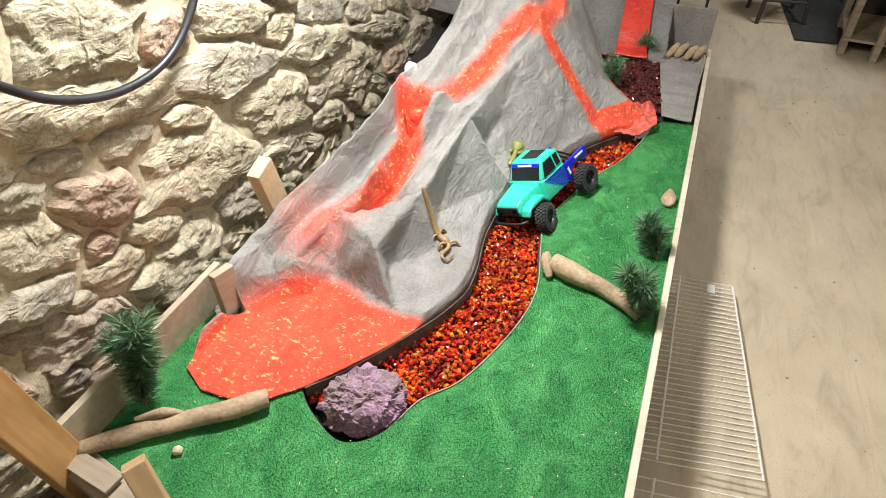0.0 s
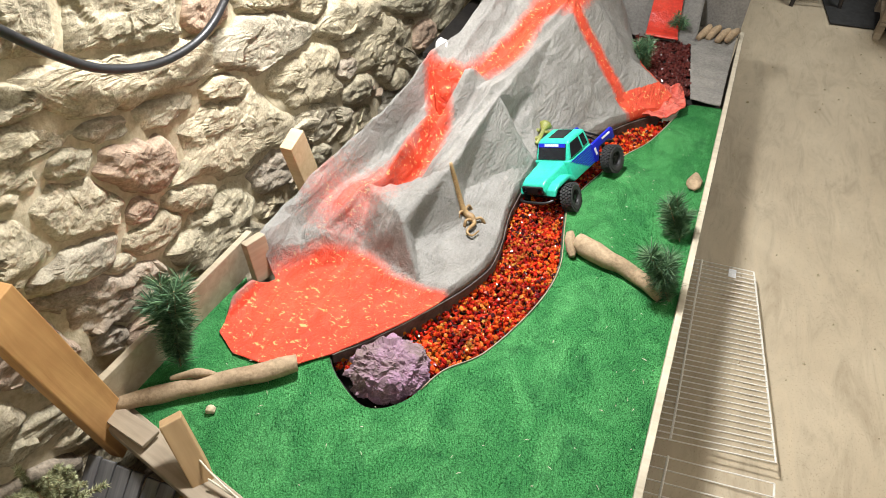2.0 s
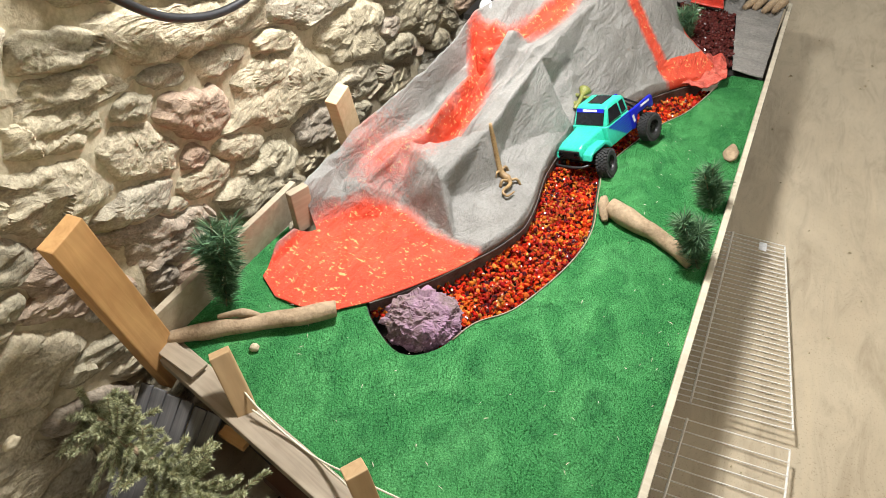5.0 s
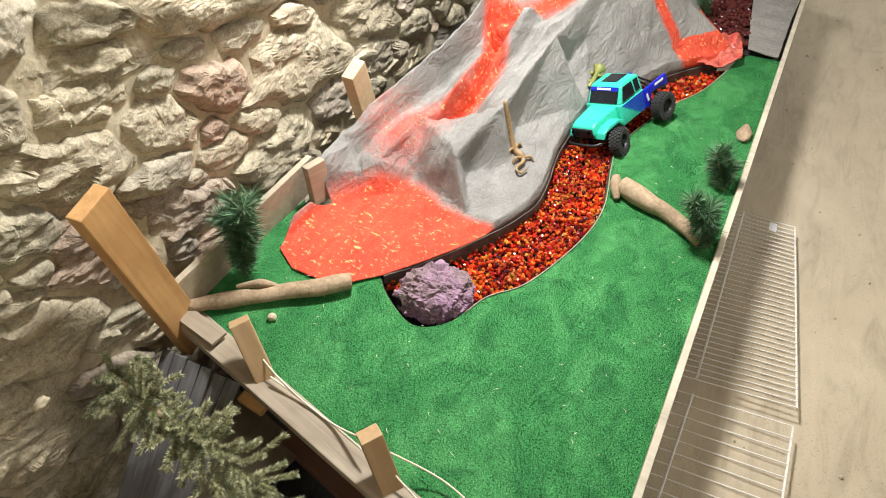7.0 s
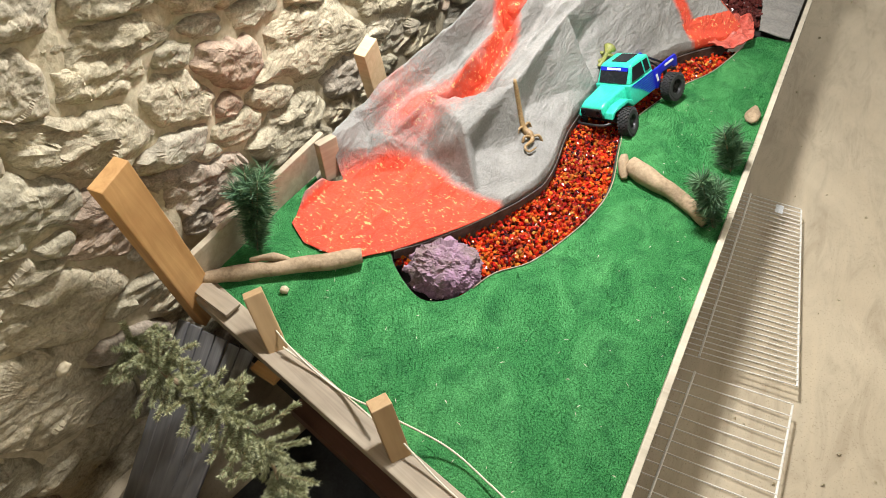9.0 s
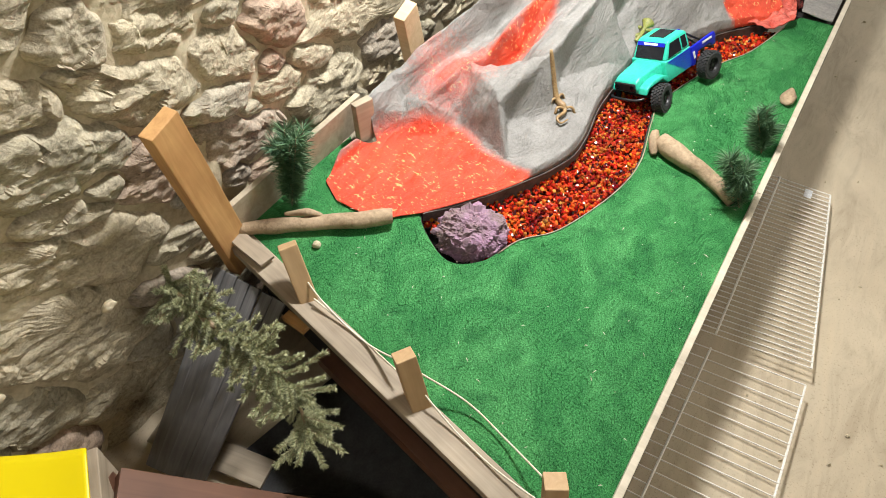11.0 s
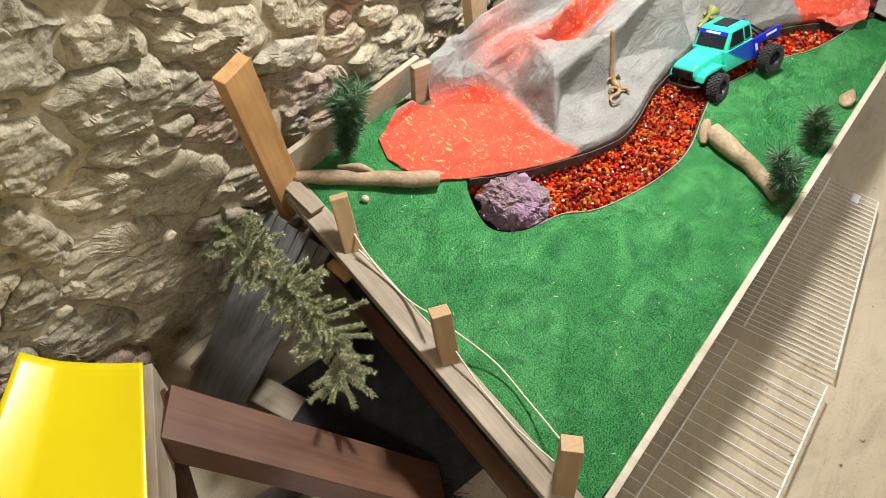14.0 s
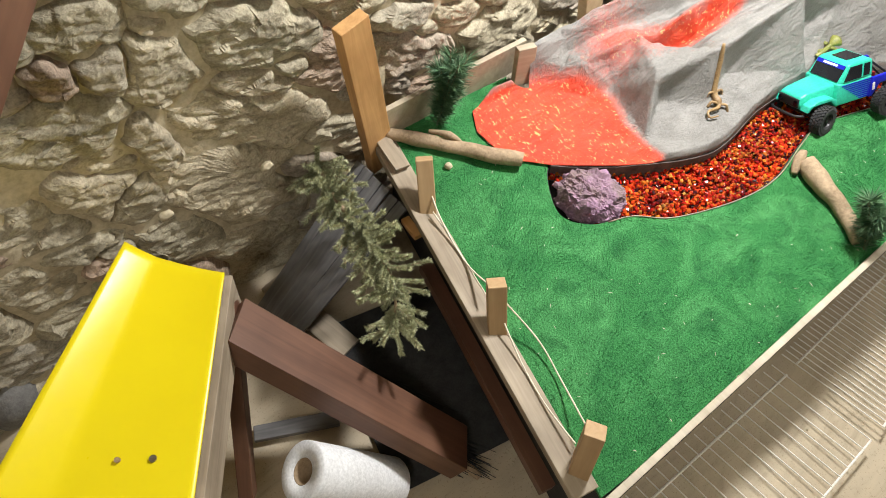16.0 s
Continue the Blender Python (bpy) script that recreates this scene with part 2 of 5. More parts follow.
SIDE_FALL = [(-0.31, 2.16, 0.25), (-0.38, 2.28, 0.42), (-0.19, 2.31, 0.18), (-0.17, 2.13, 0.07), (-0.45, 2.55, 0.60), (-0.25, 2.55, 0.20), (-0.14, 2.6, 0.03), (-0.28, 2.9, 0.1)]
FOOT = [(-0.66, 0.91, 0.03), (-0.57, 0.88, 0.03), (-0.87, 0.98, 0.085), (-0.79, 0.95, 0.03), (-1.00, 0.75, 0.02), (-0.95, 0.83, 0.045), (-0.85, 0.70, 0.02), (-0.68, 0.72, 0.025), (-1.04, 0.50, 0.015), (-0.86, 0.45, 0.012)]
HEM = [(-0.70, 0.56, 0.02), (-0.52, 0.79, 0.035), (-0.40, 1.05, 0.045), (-0.42, 1.35, 0.045), (-0.39, 1.58, 0.045), (-0.30, 1.80, 0.045), (-0.15, 2.06, 0.045), (0.03, 2.32, 0.04)]
BACK = [(x - 0.07, y + 0.02, max(0.01, z - 0.16)) for x, y, z in CREST]
HILL = np.array(CREST + VALLEY + SWELL + GULLY + RIDGE + BULGE + FLANK + SIDE_FALL + FOOT + HEM + BACK)
CREST_X = lambda y: np.interp(y, [p[1] for p in CREST], [p[0] for p in CREST])
RIDGE_X = lambda y: np.interp(y, [p[1] for p in RIDGE], [p[0] for p in RIDGE])


# ---- stone wall ----
# stones that stand out: y, z, half length, half height and lean in degrees
STONES_ABOVE = [(0.71, 0.83, 0.18, 0.065, -15), (0.70, 0.66, 0.26, 0.055, -17), (1.22, 0.54, 0.20, 0.08, -19), (1.28, 0.67, 0.19, 0.045, -15), (1.75, 0.41, 0.21, 0.07, -19),
                (1.83, 0.50, 0.18, 0.04, -15), (2.11, 0.14, 0.26, 0.11, -24), (2.39, 0.24, 0.28, 0.06, -18), (0.95, 0.36, 0.24, 0.10, -21), (0.61, 0.47, 0.13, 0.06, -26)]
STONES_BESIDE = [(0.39, 0.47, 0.11, 0.07, -40), (0.41, 0.59, 0.07, 0.035, -23), (0.78, 0.09, 0.19, 0.10, -24), (0.38, 0.19, 0.20, 0.075, -31), (1.40, 0.33, 0.22, 0.085, -22),
                 (1.46, 0.10, 0.17, 0.06, -26), (1.13, 0.09, 0.11, 0.06, -25), (0.24, 0.68, 0.16, 0.085, -16), (0.05, 0.73, 0.08, 0.06, -45), (0.14, 0.53, 0.17, 0.065, -29),
                 (0.12, 0.85, 0.08, 0.05, -16), (0.28, 0.79, 0.11, 0.035, -20)]
STONES_BELOW = [(-0.15, 0.53, 0.15, 0.08, -25), (-0.29, 0.73, 0.09, 0.07, -60), (-0.39, 0.53, 0.09, 0.07, -70), (-0.22, 0.26, 0.22, 0.08, -37), (-0.28, 0.01, 0.20, 0.12, -55),
                (-0.48, 0.34, 0.08, 0.05, -70), (-0.58, 0.19, 0.08, 0.06, -70), (-0.52, 0.71, 0.07, 0.06, -31), (-0.62, 0.63, 0.045, 0.035, -70), (-0.50, 0.60, 0.055, 0.045, -75),
                (-0.64, 0.49, 0.11, 0.07, -27), (-0.64, 0.26, 0.09, 0.07, -33), (-0.82, 0.23, 0.10, 0.07, -36), (-0.53, -0.07, 0.13, 0.08, -48), (-0.90, 0.03, 0.12, 0.08, -49), (0.12, 0.28, 0.14, 0.07, -35)]


def wall_stones():
    """Stones as leaning, blunt ovals: the chief ones, then others that fill the wall between and round them."""
    rng = random.Random(5)
    chief = STONES_ABOVE + STONES_BESIDE + STONES_BELOW
    rows = list(chief)

    def room(y, z, a, b):
        for c, d, e, f, lean in rows:
            k, m = math.cos(radians(lean)), math.sin(radians(lean))
            u, v = (y - c) * k + (z - d) * m, (z - d) * k - (y - c) * m
            if math.hypot(u / (e + 0.80 * a), v / (f + 0.80 * b)) < 1.0:
                return False
        return True

    for tries in range(14000):
        y, z = rng.uniform(-2.3, 5.3), rng.uniform(-0.48, 2.0)
        f = rng.choice((1.0, 0.75, 0.5, 0.3)) if tries > 1500 else 1.0
        if -1.0 < y < 2.5 and -0.1 < z < 0.95:
            f = min(f, 0.6)
        a, b = f * rng.uniform(0.12, 0.23), f * rng.uniform(0.055, 0.10)
        if room(y, z, a, b) and len(rows) < 420:
            rows.append((y, z, a, b, rng.uniform(-32, -8)))
    return rows, len(chief)


def stone_reach(rows, i, n):
    """How far stone i reaches each way before it meets a neighbour."""
    table = np.array(rows)
    y, z, a, b, lean = table[i]
    near = [j for j in range(len(rows)) if j != i and math.hypot(table[j, 0] - y, table[j, 1] - z) < a + table[j, 2] + 0.05]
    ang = np.linspace(0, 2 * math.pi, n, endpoint=False)
    r = np.linspace(0.004, a * 2.0, 130)
    py, pz = y + np.cos(ang)[:, None] * r, z + np.sin(ang)[:, None] * r

    def far(j):
        c, d, e, f, tilt = table[j]
        k, m = math.cos(radians(tilt)), math.sin(radians(tilt))
        u, v = (py - c) * k + (pz - d) * m, (pz - d) * k - (py - c) * m
        return (np.abs(u / e) ** 2.7 + np.abs(v / f) ** 2.7) ** (1 / 2.7)

    own = far(i)
    wob = np.array([0.10 * noise.noise(Vector((math.cos(t) * 1.6, math.sin(t) * 1.6, i * 3.1))) + 0.05 * noise.noise(Vector((math.cos(t) * 5, math.sin(t) * 5, i * 1.7))) for t in ang])
    out = own > 1.65 + 1.5 * wob[:, None]
    for j in near:
        out |= far(j) < own
    first = np.where(out.any(1), out.argmax(1), len(r) - 1)
    return list(r[first])


def stone_mesh(rows, i, rng, fine):
    """A rough quarried stone that fills its place in the wall."""
    c = Vector(rows[i][:2])
    n, rings = (112, 28) if fine else (56, 14)
    gap = rng.uniform(-0.003, 0.007)
    tall = rng.uniform(0.024, 0.046)
    tilt = (rng.uniform(-0.12, 0.12), rng.uniform(-0.25, 0.1))
    rough = 2.3 if c.x < 0.3 or c.y < 0.25 else 1.0
    shift = Vector((i * 3.7, i * 1.3, i * 2.1))
    reach = stone_reach(rows, i, n)
    reach = [max(0.012, (reach[a - 1] + 2 * reach[a] + reach[(a + 1) % n]) / 4 - gap) for a in range(n)]
    verts, faces = [(0, 0, 0)], []
    for r in range(1, rings + 1):
        f = (r / rings) ** 0.8
        for a in range(n):
            d = reach[a] * f
            verts.append((0, math.cos(2 * math.pi * a / n) * d, math.sin(2 * math.pi * a / n) * d))
    out = []
    for j, (_, y, z) in enumerate(verts):
        f = 0 if j == 0 else (((j - 1) // n + 1) / rings) ** 0.8
        q = Vector((0, y, z))
        warp = q + 0.02 * noise.noise_vector(q * 8 + shift)
        near = noise.voronoi(Vector((shift.x, warp.y * 6 + shift.y, warp.z * 10 + shift.z)))
        cell = near[1][0]
        lean = noise.noise_vector(cell * 3.3)
        h = tall * (1 - f ** 7) - 0.014 * f ** 16
        h += 0.40 * (y * tilt[0] + z * tilt[1]) * (1 - f ** 6)
        flat = lean.x * 0.005 + lean.y * 0.13 * (warp.y - (cell.y - shift.y) / 6) + lean.z * 0.15 * (warp.z - (cell.z - shift.z) / 10)
        h += rough * flat * (1 - f ** 8)
        strata = noise.noise(Vector((shift.x, (y * 0.9 - z * 0.3) * 9, (z + 0.35 * y) * 46)) + 0.5 * noise.noise_vector(q * 14 + shift))
        h += 0.003 * rough * strata * (1 - f ** 8) + rough * 0.0025 * noise.noise(q * 28 - shift) + 0.007 * noise.noise(q * 6 + shift) + 0.005 * noise.noise(q * 17 + shift) + 0.0035 * noise.noise(q * 42 + shift) + 0.0022 * noise.noise(q * 95 + shift)
        out.append((h, y + 0.008 * noise.noise(q * 30 + shift), z + 0.008 * noise.noise(q * 30 - shift)))
    for a in range(n):
        faces.append((0, 1 + a, 1 + (a + 1) % n))
    for r in range(rings - 1):
        for a in range(n):
            p, q = 1 + r * n, 1 + (r + 1) * n
            faces.append((p + a, q + a, q + (a + 1) % n, p + (a + 1) % n))
    return out, faces, c


WALL_X = -1.235


def build_wall():
    ny, nz = 300, 100
    ys, zs = np.linspace(-2.6, 5.6, ny), np.linspace(-0.5, 2.5, nz)
    verts = []
    for z in zs:
        for y in ys:
            q = Vector((0, y, z))
            verts.append((WALL_X + 0.006 + 0.014 * noise.noise(q * 5) + 0.012 * noise.noise(q * 15) + 0.005 * noise.noise(q * 40), y, z))
    faces = [(j * ny + i, j * ny + i + 1, (j + 1) * ny + i + 1, (j + 1) * ny + i) for j in range(nz - 1) for i in range(ny - 1)]
    b = len(verts)
    verts += [(-1.6, -2.6, -0.5), (-1.6, 5.6, -0.5), (-1.6, 5.6, 2.5), (-1.6, -2.6, 2.5)]
    faces += [(b, b + 3, b + 2, b + 1)]
    wall = tagged(raw("wall_west", verts, faces, M_MORTAR), "old fieldstone wall with pale lime mortar", "wall", kind="structure")
    rng = random.Random(11)
    rows, chief = wall_stones()
    for i in range(len(rows)):
        v, f, c = stone_mesh(rows, i, rng, i < chief)
        st = raw("stone", v, f, M_STONE, wall, smooth=False)
        st.location = (WALL_X - 0.004, c.x, c.y)


build_wall()


# ---- turf deck ----
def deck_outline():
    pool = bend([(-1.09, 0.72, 0), (-1.01, 0.64, 0), (-0.985, 0.55, 0), (-0.94, 0.51, 0), (-0.86, 0.505, 0), (-0.75, 0.58, 0)], 30)
    out = [Vector((-1.135, 0.22, 0))] + pool + BANK + [Vector((0.06, 2.3, 0)), Vector((0.10, 2.36, 0)), Vector((EDGE_X(2.38) + 0.002, 2.38, 0))]
    out += [Vector((EDGE_X(y) + 0.002, y, 0)) for y in np.linspace(2.2, 0.0, 12)]
    out += [Vector((0.12, FRONT_Y(0.12), 0))] + [Vector((x, FRONT_Y(x), 0)) for x in np.linspace(0, -1.1, 8)]
    return out


OUTLINE = deck_outline()


def turf_height(x, y):
    return 0.004 * noise.noise(Vector((x * 4, y * 4, 3)))


def build_turf():
    bm = bmesh.new()
    vs = [bm.verts.new((p.x, p.y, 0)) for p in OUTLINE]
    f = bm.faces.new(vs)
    bmesh.ops.triangulate(bm, faces=[f])
    ext = bmesh.ops.extrude_face_region(bm, geom=bm.faces[:])
    for v in ext["geom"]:
        if isinstance(v, bmesh.types.BMVert):
            v.co.z -= 0.012
    bmesh.ops.recalc_face_normals(bm, faces=bm.faces[:])
    turf = part("turf_ground", bm, M_TURF)
    tagged(turf, "bright green artificial turf with pale scuffs", "turf", kind="structure")
    # blades
    px = np.array([(p.x, p.y) for p in OUTLINE])
    rng = np.random.default_rng(3)
    n = 420000
    q = np.c_[rng.uniform(-1.14, 0.27, n), rng.uniform(-0.12, 2.4, n)]
    inside = np.zeros(n, bool)
    x0, y0 = px[:, 0], px[:, 1]
    x1, y1 = np.roll(x0, -1), np.roll(y0, -1)
    for a, b, c, d in zip(x0, y0, x1, y1):
        if b != d:
            hit = ((b > q[:, 1]) != (d > q[:, 1])) & (q[:, 0] < (c - a) * (q[:, 1] - b) / (d - b) + a)
            inside ^= hit
    q = q[inside]
    n = len(q)
    ang, lean = rng.uniform(0, 6.283, n), rng.uniform(0.001, 0.004, n)
    w, h = rng.uniform(0.0006, 0.0011, n), rng.uniform(0.003, 0.006, n)
    dx, dy = np.cos(ang), np.sin(ang)
    la = rng.uniform(0, 6.283, n)
    v = np.empty((n, 3, 3))
    v[:, 0] = np.c_[q[:, 0] - dx * w, q[:, 1] - dy * w, np.full(n, -0.001)]
    v[:, 1] = np.c_[q[:, 0] + dx * w, q[:, 1] + dy * w, np.full(n, -0.001)]
    v[:, 2] = np.c_[q[:, 0] + np.cos(la) * lean, q[:, 1] + np.sin(la) * lean, h]
    me = bpy.data.meshes.new("turf_blades")
    me.vertices.add(n * 3)
    me.vertices.foreach_set("co", v.ravel())
    me.loops.add(n * 3)
    me.loops.foreach_set("vertex_index", np.arange(n * 3))
    me.polygons.add(n)
    me.polygons.foreach_set("loop_start", np.arange(0, n * 3, 3))
    me.update()
    me.validate()
    me.materials.append(M_TURF)
    tagged(new("turf_blades", me), "short green plastic grass blades of the turf", "turf", kind="stuff")


build_turf()

# ---- draped mountain ----
from mathutils.geometry import delaunay_2d_cdt

LAVA_MAIN = [(-0.90, 1.02)] + [(x, y) for x, y, _ in GULLY] + [(-0.42, 2.35)]
LAVA_SIDE = [(-0.45, 2.18), (-0.42, 2.13), (-0.33, 2.15), (-0.20, 2.14), (-0.15, 2.12), (-0.06, 2.19)]
POOL = bend([(-1.042, 0.499, 0.02), (-1.03, 0.635, 0.02), (-0.993, 0.756, 0.02), (-0.901, 0.869, 0.03), (-0.792, 0.921, 0.03), (-0.676, 0.878, 0.04), (-0.559, 0.86, 0.04), (-0.439, 0.846, 0.03), (-0.569, 0.676, 0.02), (-0.699, 0.543, 0.015), (-0.864, 0.435, 0.012), (-1.042, 0.499, 0.02)], 55)


def path_distance(x, y, pts):
    best = np.full(x.shape, 9.0)
    for (a, b), (c, d) in zip(pts, pts[1:]):
        ex, ey = c - a, d - b
        t = np.clip(((x - a) * ex + (y - b) * ey) / (ex * ex + ey * ey), 0, 1)
        best = np.minimum(best, np.hypot(x - a - t * ex, y - b - t * ey))
    return best


def in_poly(x, y, pts):
    ins = np.zeros(x.shape, bool)
    for p, q in zip(pts, pts[1:] + pts[:1]):
        if p.y != q.y:
            ins ^= ((p.y > y) != (q.y > y)) & (x < (q.x - p.x) * (y - p.y) / (q.y - p.y) + p.x)
    return ins


def cloth_build(nt, b):
    big, fine = grain(nt, 5, 6, (1, 1, 1), 0.65, 0.6), grain(nt, 120, 3)
    grey = ramp(nt, big, [(0.3, (0.19, 0.18, 0.165)), (0.7, (0.335, 0.32, 0.295))])
    grey = mix(nt, 0.25, grey, ramp(nt, fine, [(0.3, (0.13, 0.125, 0.11)), (0.7, (0.36, 0.345, 0.315))]))
    at = node(nt, "Attribute")
    at.attribute_name = "lava"
    spray = grain(nt, 55, 8, (1, 1, 1), 0.75)
    ad = node(nt, "Math")
    ad.operation = "MULTIPLY_ADD"
    nt.links.new(spray, ad.inputs[0])
    ad.inputs[1].default_value = 0.9
    sub = node(nt, "Math")
    sub.operation = "ADD"
    nt.links.new(at.outputs["Fac"], ad.inputs[2])
    nt.links.new(ad.outputs[0], sub.inputs[0])
    sub.inputs[1].default_value = -0.45
    red = ramp(nt, big, [(0.3, (0.62, 0.040, 0.014)), (0.7, (0.75, 0.085, 0.03))])
    # Sparkle of the glossy lava is put into the colour as amber flecks.
    red = mix(nt, ramp(nt, grain(nt, 62, 4, (1, 1.5, 1), 0.6, 0.5), [(0.595, (0, 0, 0)), (0.65, (0.8, 0.8, 0.8))]), red, (0.90, 0.52, 0.20))
    fac = ramp(nt, sub.outputs[0], [(0.12, (0, 0, 0)), (0.75, (1, 1, 1))])
    nt.links.new(mix(nt, fac, grey, red), b.inputs["Base Color"])
    rr = node(nt, "MapRange", To_Min=0.8, To_Max=0.5)
    nt.links.new(at.outputs["Fac"], rr.inputs["Value"])
    nt.links.new(rr.outputs["Result"], b.inputs["Roughness"])
    wr = grain(nt, 15, 8, (1.5, 0.7, 1), 0.68, 0.5)
    bump(nt, b, wr, 1.0, 0.022)


M_CLOTH = material("painted_canvas", cloth_build, 0.7)


def facets(X, Y):
    """The lines of the mountain joined by flat, taut triangles of cloth."""
    ends = [(-1.35, 0.3, 0.0), (0.3, 0.3, 0.0), (0.3, 3.0, 0.0), (-1.35, 3.0, 0.1)]
    flat = np.r_[HILL, ends]
    edges, start = [], 0
    for line, joined in ((CREST, 1), (VALLEY, 1), (SWELL, 1), (GULLY, 1), (RIDGE, 1), (BULGE, 1), (FLANK, 0), (SIDE_FALL, 0), (FOOT, 0), (HEM, 1), (BACK, 1)):
        if joined:
            edges += [(start + i, start + i + 1) for i in range(len(line) - 1)]
        start += len(line)
    co, _, tris, orig, *_ = delaunay_2d_cdt([Vector((x, y)) for x, y, _ in flat], edges, [], 0, 1e-6)
    height = [float(flat[o[0]][2]) if o else 0.0 for o in orig]
    Z = np.zeros_like(X)
    for t in tris:
        (ax, ay), (bx, by), (cx, cy) = (co[i] for i in t[:3])
        az, bz, cz = (height[i] for i in t[:3])
        den = (by - cy) * (ax - cx) + (cx - bx) * (ay - cy)
        if abs(den) < 1e-12:
            continue
        u = ((by - cy) * (X - cx) + (cx - bx) * (Y - cy)) / den
        v = ((cy - ay) * (X - cx) + (ax - cx) * (Y - cy)) / den
        ins = (u >= -1e-9) & (v >= -1e-9) & (u + v <= 1 + 1e-9)
        Z = np.where(ins, u * az + v * bz + (1 - u - v) * cz, Z)
    return Z


def softened(Z, times):
    for _ in range(times):
        P = np.pad(Z, 1, mode="edge")
        Z = (4 * Z + P[:-2, 1:-1] + P[2:, 1:-1] + P[1:-1, :-2] + P[1:-1, 2:]) / 8
    return Z


def build_mountain():
    ys = np.concatenate([np.linspace(0.45, 2.3, 330), np.linspace(2.31, 2.85, 60)])
    ry = [p.y for p in RIM]
    rx = [p.x for p in RIM]
    yy = [0.45, 0.50, 0.55] + ry[1:] + [2.32, 2.45, 2.6, 2.85]
    xx = [-0.80, -0.755, -0.70] + rx[1:] + [0.02, -0.1, -0.2, -0.28]
    xr = np.interp(ys, yy, xx)
    xl = np.interp(ys, [0.45, 0.5, 0.6, 0.68, 0.74, 0.77, 0.80], [-0.95, -1.03, -1.045, -1.03, -0.99, -1.06, -1.11])
    xl = np.where(ys > 0.80, CREST_X(ys) - 0.068, xl)
    nt_ = 220
    s = np.linspace(0, 1, nt_)
    X = xl[:, None] + (xr - xl)[:, None] * s
    Y = np.repeat(ys[:, None], nt_, 1)
    taut = facets(X, Y)
    Z = 0.5 * taut + 0.5 * softened(taut, 8)
    pl = [(p.x, p.y) for p in POOL]
    dp = path_distance(X, Y, pl) * np.where(in_poly(X, Y, POOL[:-1]), -1, 1)
    still = np.clip(0.5 - dp / 0.06, 0, 1)
    Z = Z * (1 - still) + 0.006 * still
    left = np.clip((RIDGE_X(Y) - X) / 0.05, 0, 1) * np.clip((X - CREST_X(Y)) / 0.02 + 0.6, 0.2, 1)
    up = np.clip((Z - 0.03) / 0.07, 0, 1)
    fold = np.zeros_like(Z)
    for j in range(Z.shape[0]):
        for i in range(nt_):
            q = Vector((X[j, i], Y[j, i], 0))
            along = q.x * 0.30 + q.y * 0.954
            cross = q.x * 0.954 - q.y * 0.30
            bent = 0.22 * noise.noise_vector(q * 3.5)
            ridge = 0.45 - abs(noise.noise(Vector((along * 1.5, cross * 10.5, 1.0)) + bent)) * 1.9
            r2 = 0.45 - abs(noise.noise(Vector((along * 3.2 + 4, cross * 22, 5.0)) + 2 * bent)) * 2
            r3 = 0.45 - abs(noise.noise(Vector((along * 9, cross * 5, 9.0)) + 3 * bent)) * 2
            lft = left[j, i]
            fold[j, i] = (0.008 + 0.042 * lft) * ridge + (0.004 + 0.013 * lft) * r2 + (0.009 - 0.002 * lft) * r3 + 0.0016 * noise.noise(q * 60)
    rimfade = np.clip((1 - s) / 0.05, 0, 1)[None, :]
    hem = np.clip((s - 0.988) / 0.012, 0, 1)[None, :]
    Z = np.maximum(Z, 0.0055) + fold * (0.10 + 0.90 * up) * (0.25 + 0.75 * rimfade)
    Z = Z * (1 - hem) + 0.012 * hem
    X = X + 0.006 * hem
    dm, ds = path_distance(X, Y, LAVA_MAIN), path_distance(X, Y, LAVA_SIDE)
    wm = np.interp(Y, [0.9, 1.2, 1.5, 2.4], [0.075, 0.05, 0.046, 0.052])
    lava = np.clip(1.25 - dm / wm, 0, 1) * np.interp(Y, [0.85, 1.15, 1.35], [0.55, 0.55, 1.0])
    lava = np.maximum(lava, np.clip(1.3 - ds / 0.036, 0, 1))
    lava = np.maximum(lava, 0.42 * np.clip(1.2 - dm / 0.15, 0, 1) * np.clip((1.32 - Y) / 0.25, 0, 1))
    sharp = np.interp(Y - 0.35 * (X + 0.9), [0.68, 0.85], [0.02, 0.055])
    lava = np.maximum(lava, np.clip(0.7 - dp / sharp, 0, 1))
    lava = lava * (1 - np.clip((Z - 0.045) / 0.04, 0, 1) * np.clip((X + 0.72) / 0.06, 0, 1) * np.clip((1.15 - Y) / 0.1, 0, 1) * 0.9)
    foot = (Y > 2.1) & (Z < 0.1)
    lava = np.where(foot & (X > -0.35), 1.0, lava)
    n, m = Z.shape
    verts = np.stack([X, Y, Z], -1).reshape(-1, 3).tolist()
    faces = [(j * m + i, j * m + i + 1, (j + 1) * m + i + 1, (j + 1) * m + i) for j in range(n - 1) for i in range(m - 1)]
    ob = raw("volcano_mountain", verts, faces, M_CLOTH)
    at = ob.data.attributes.new("lava", "FLOAT", "POINT")
    at.data.foreach_set("value", lava.ravel())
    sol = ob.modifiers.new("thickness", "SOLIDIFY")
    sol.thickness, sol.offset = 0.004, -1
    return tagged(ob, "grey canvas draped as a volcano with red painted lava", "model mountain")


MOUNTAIN = build_mountain()


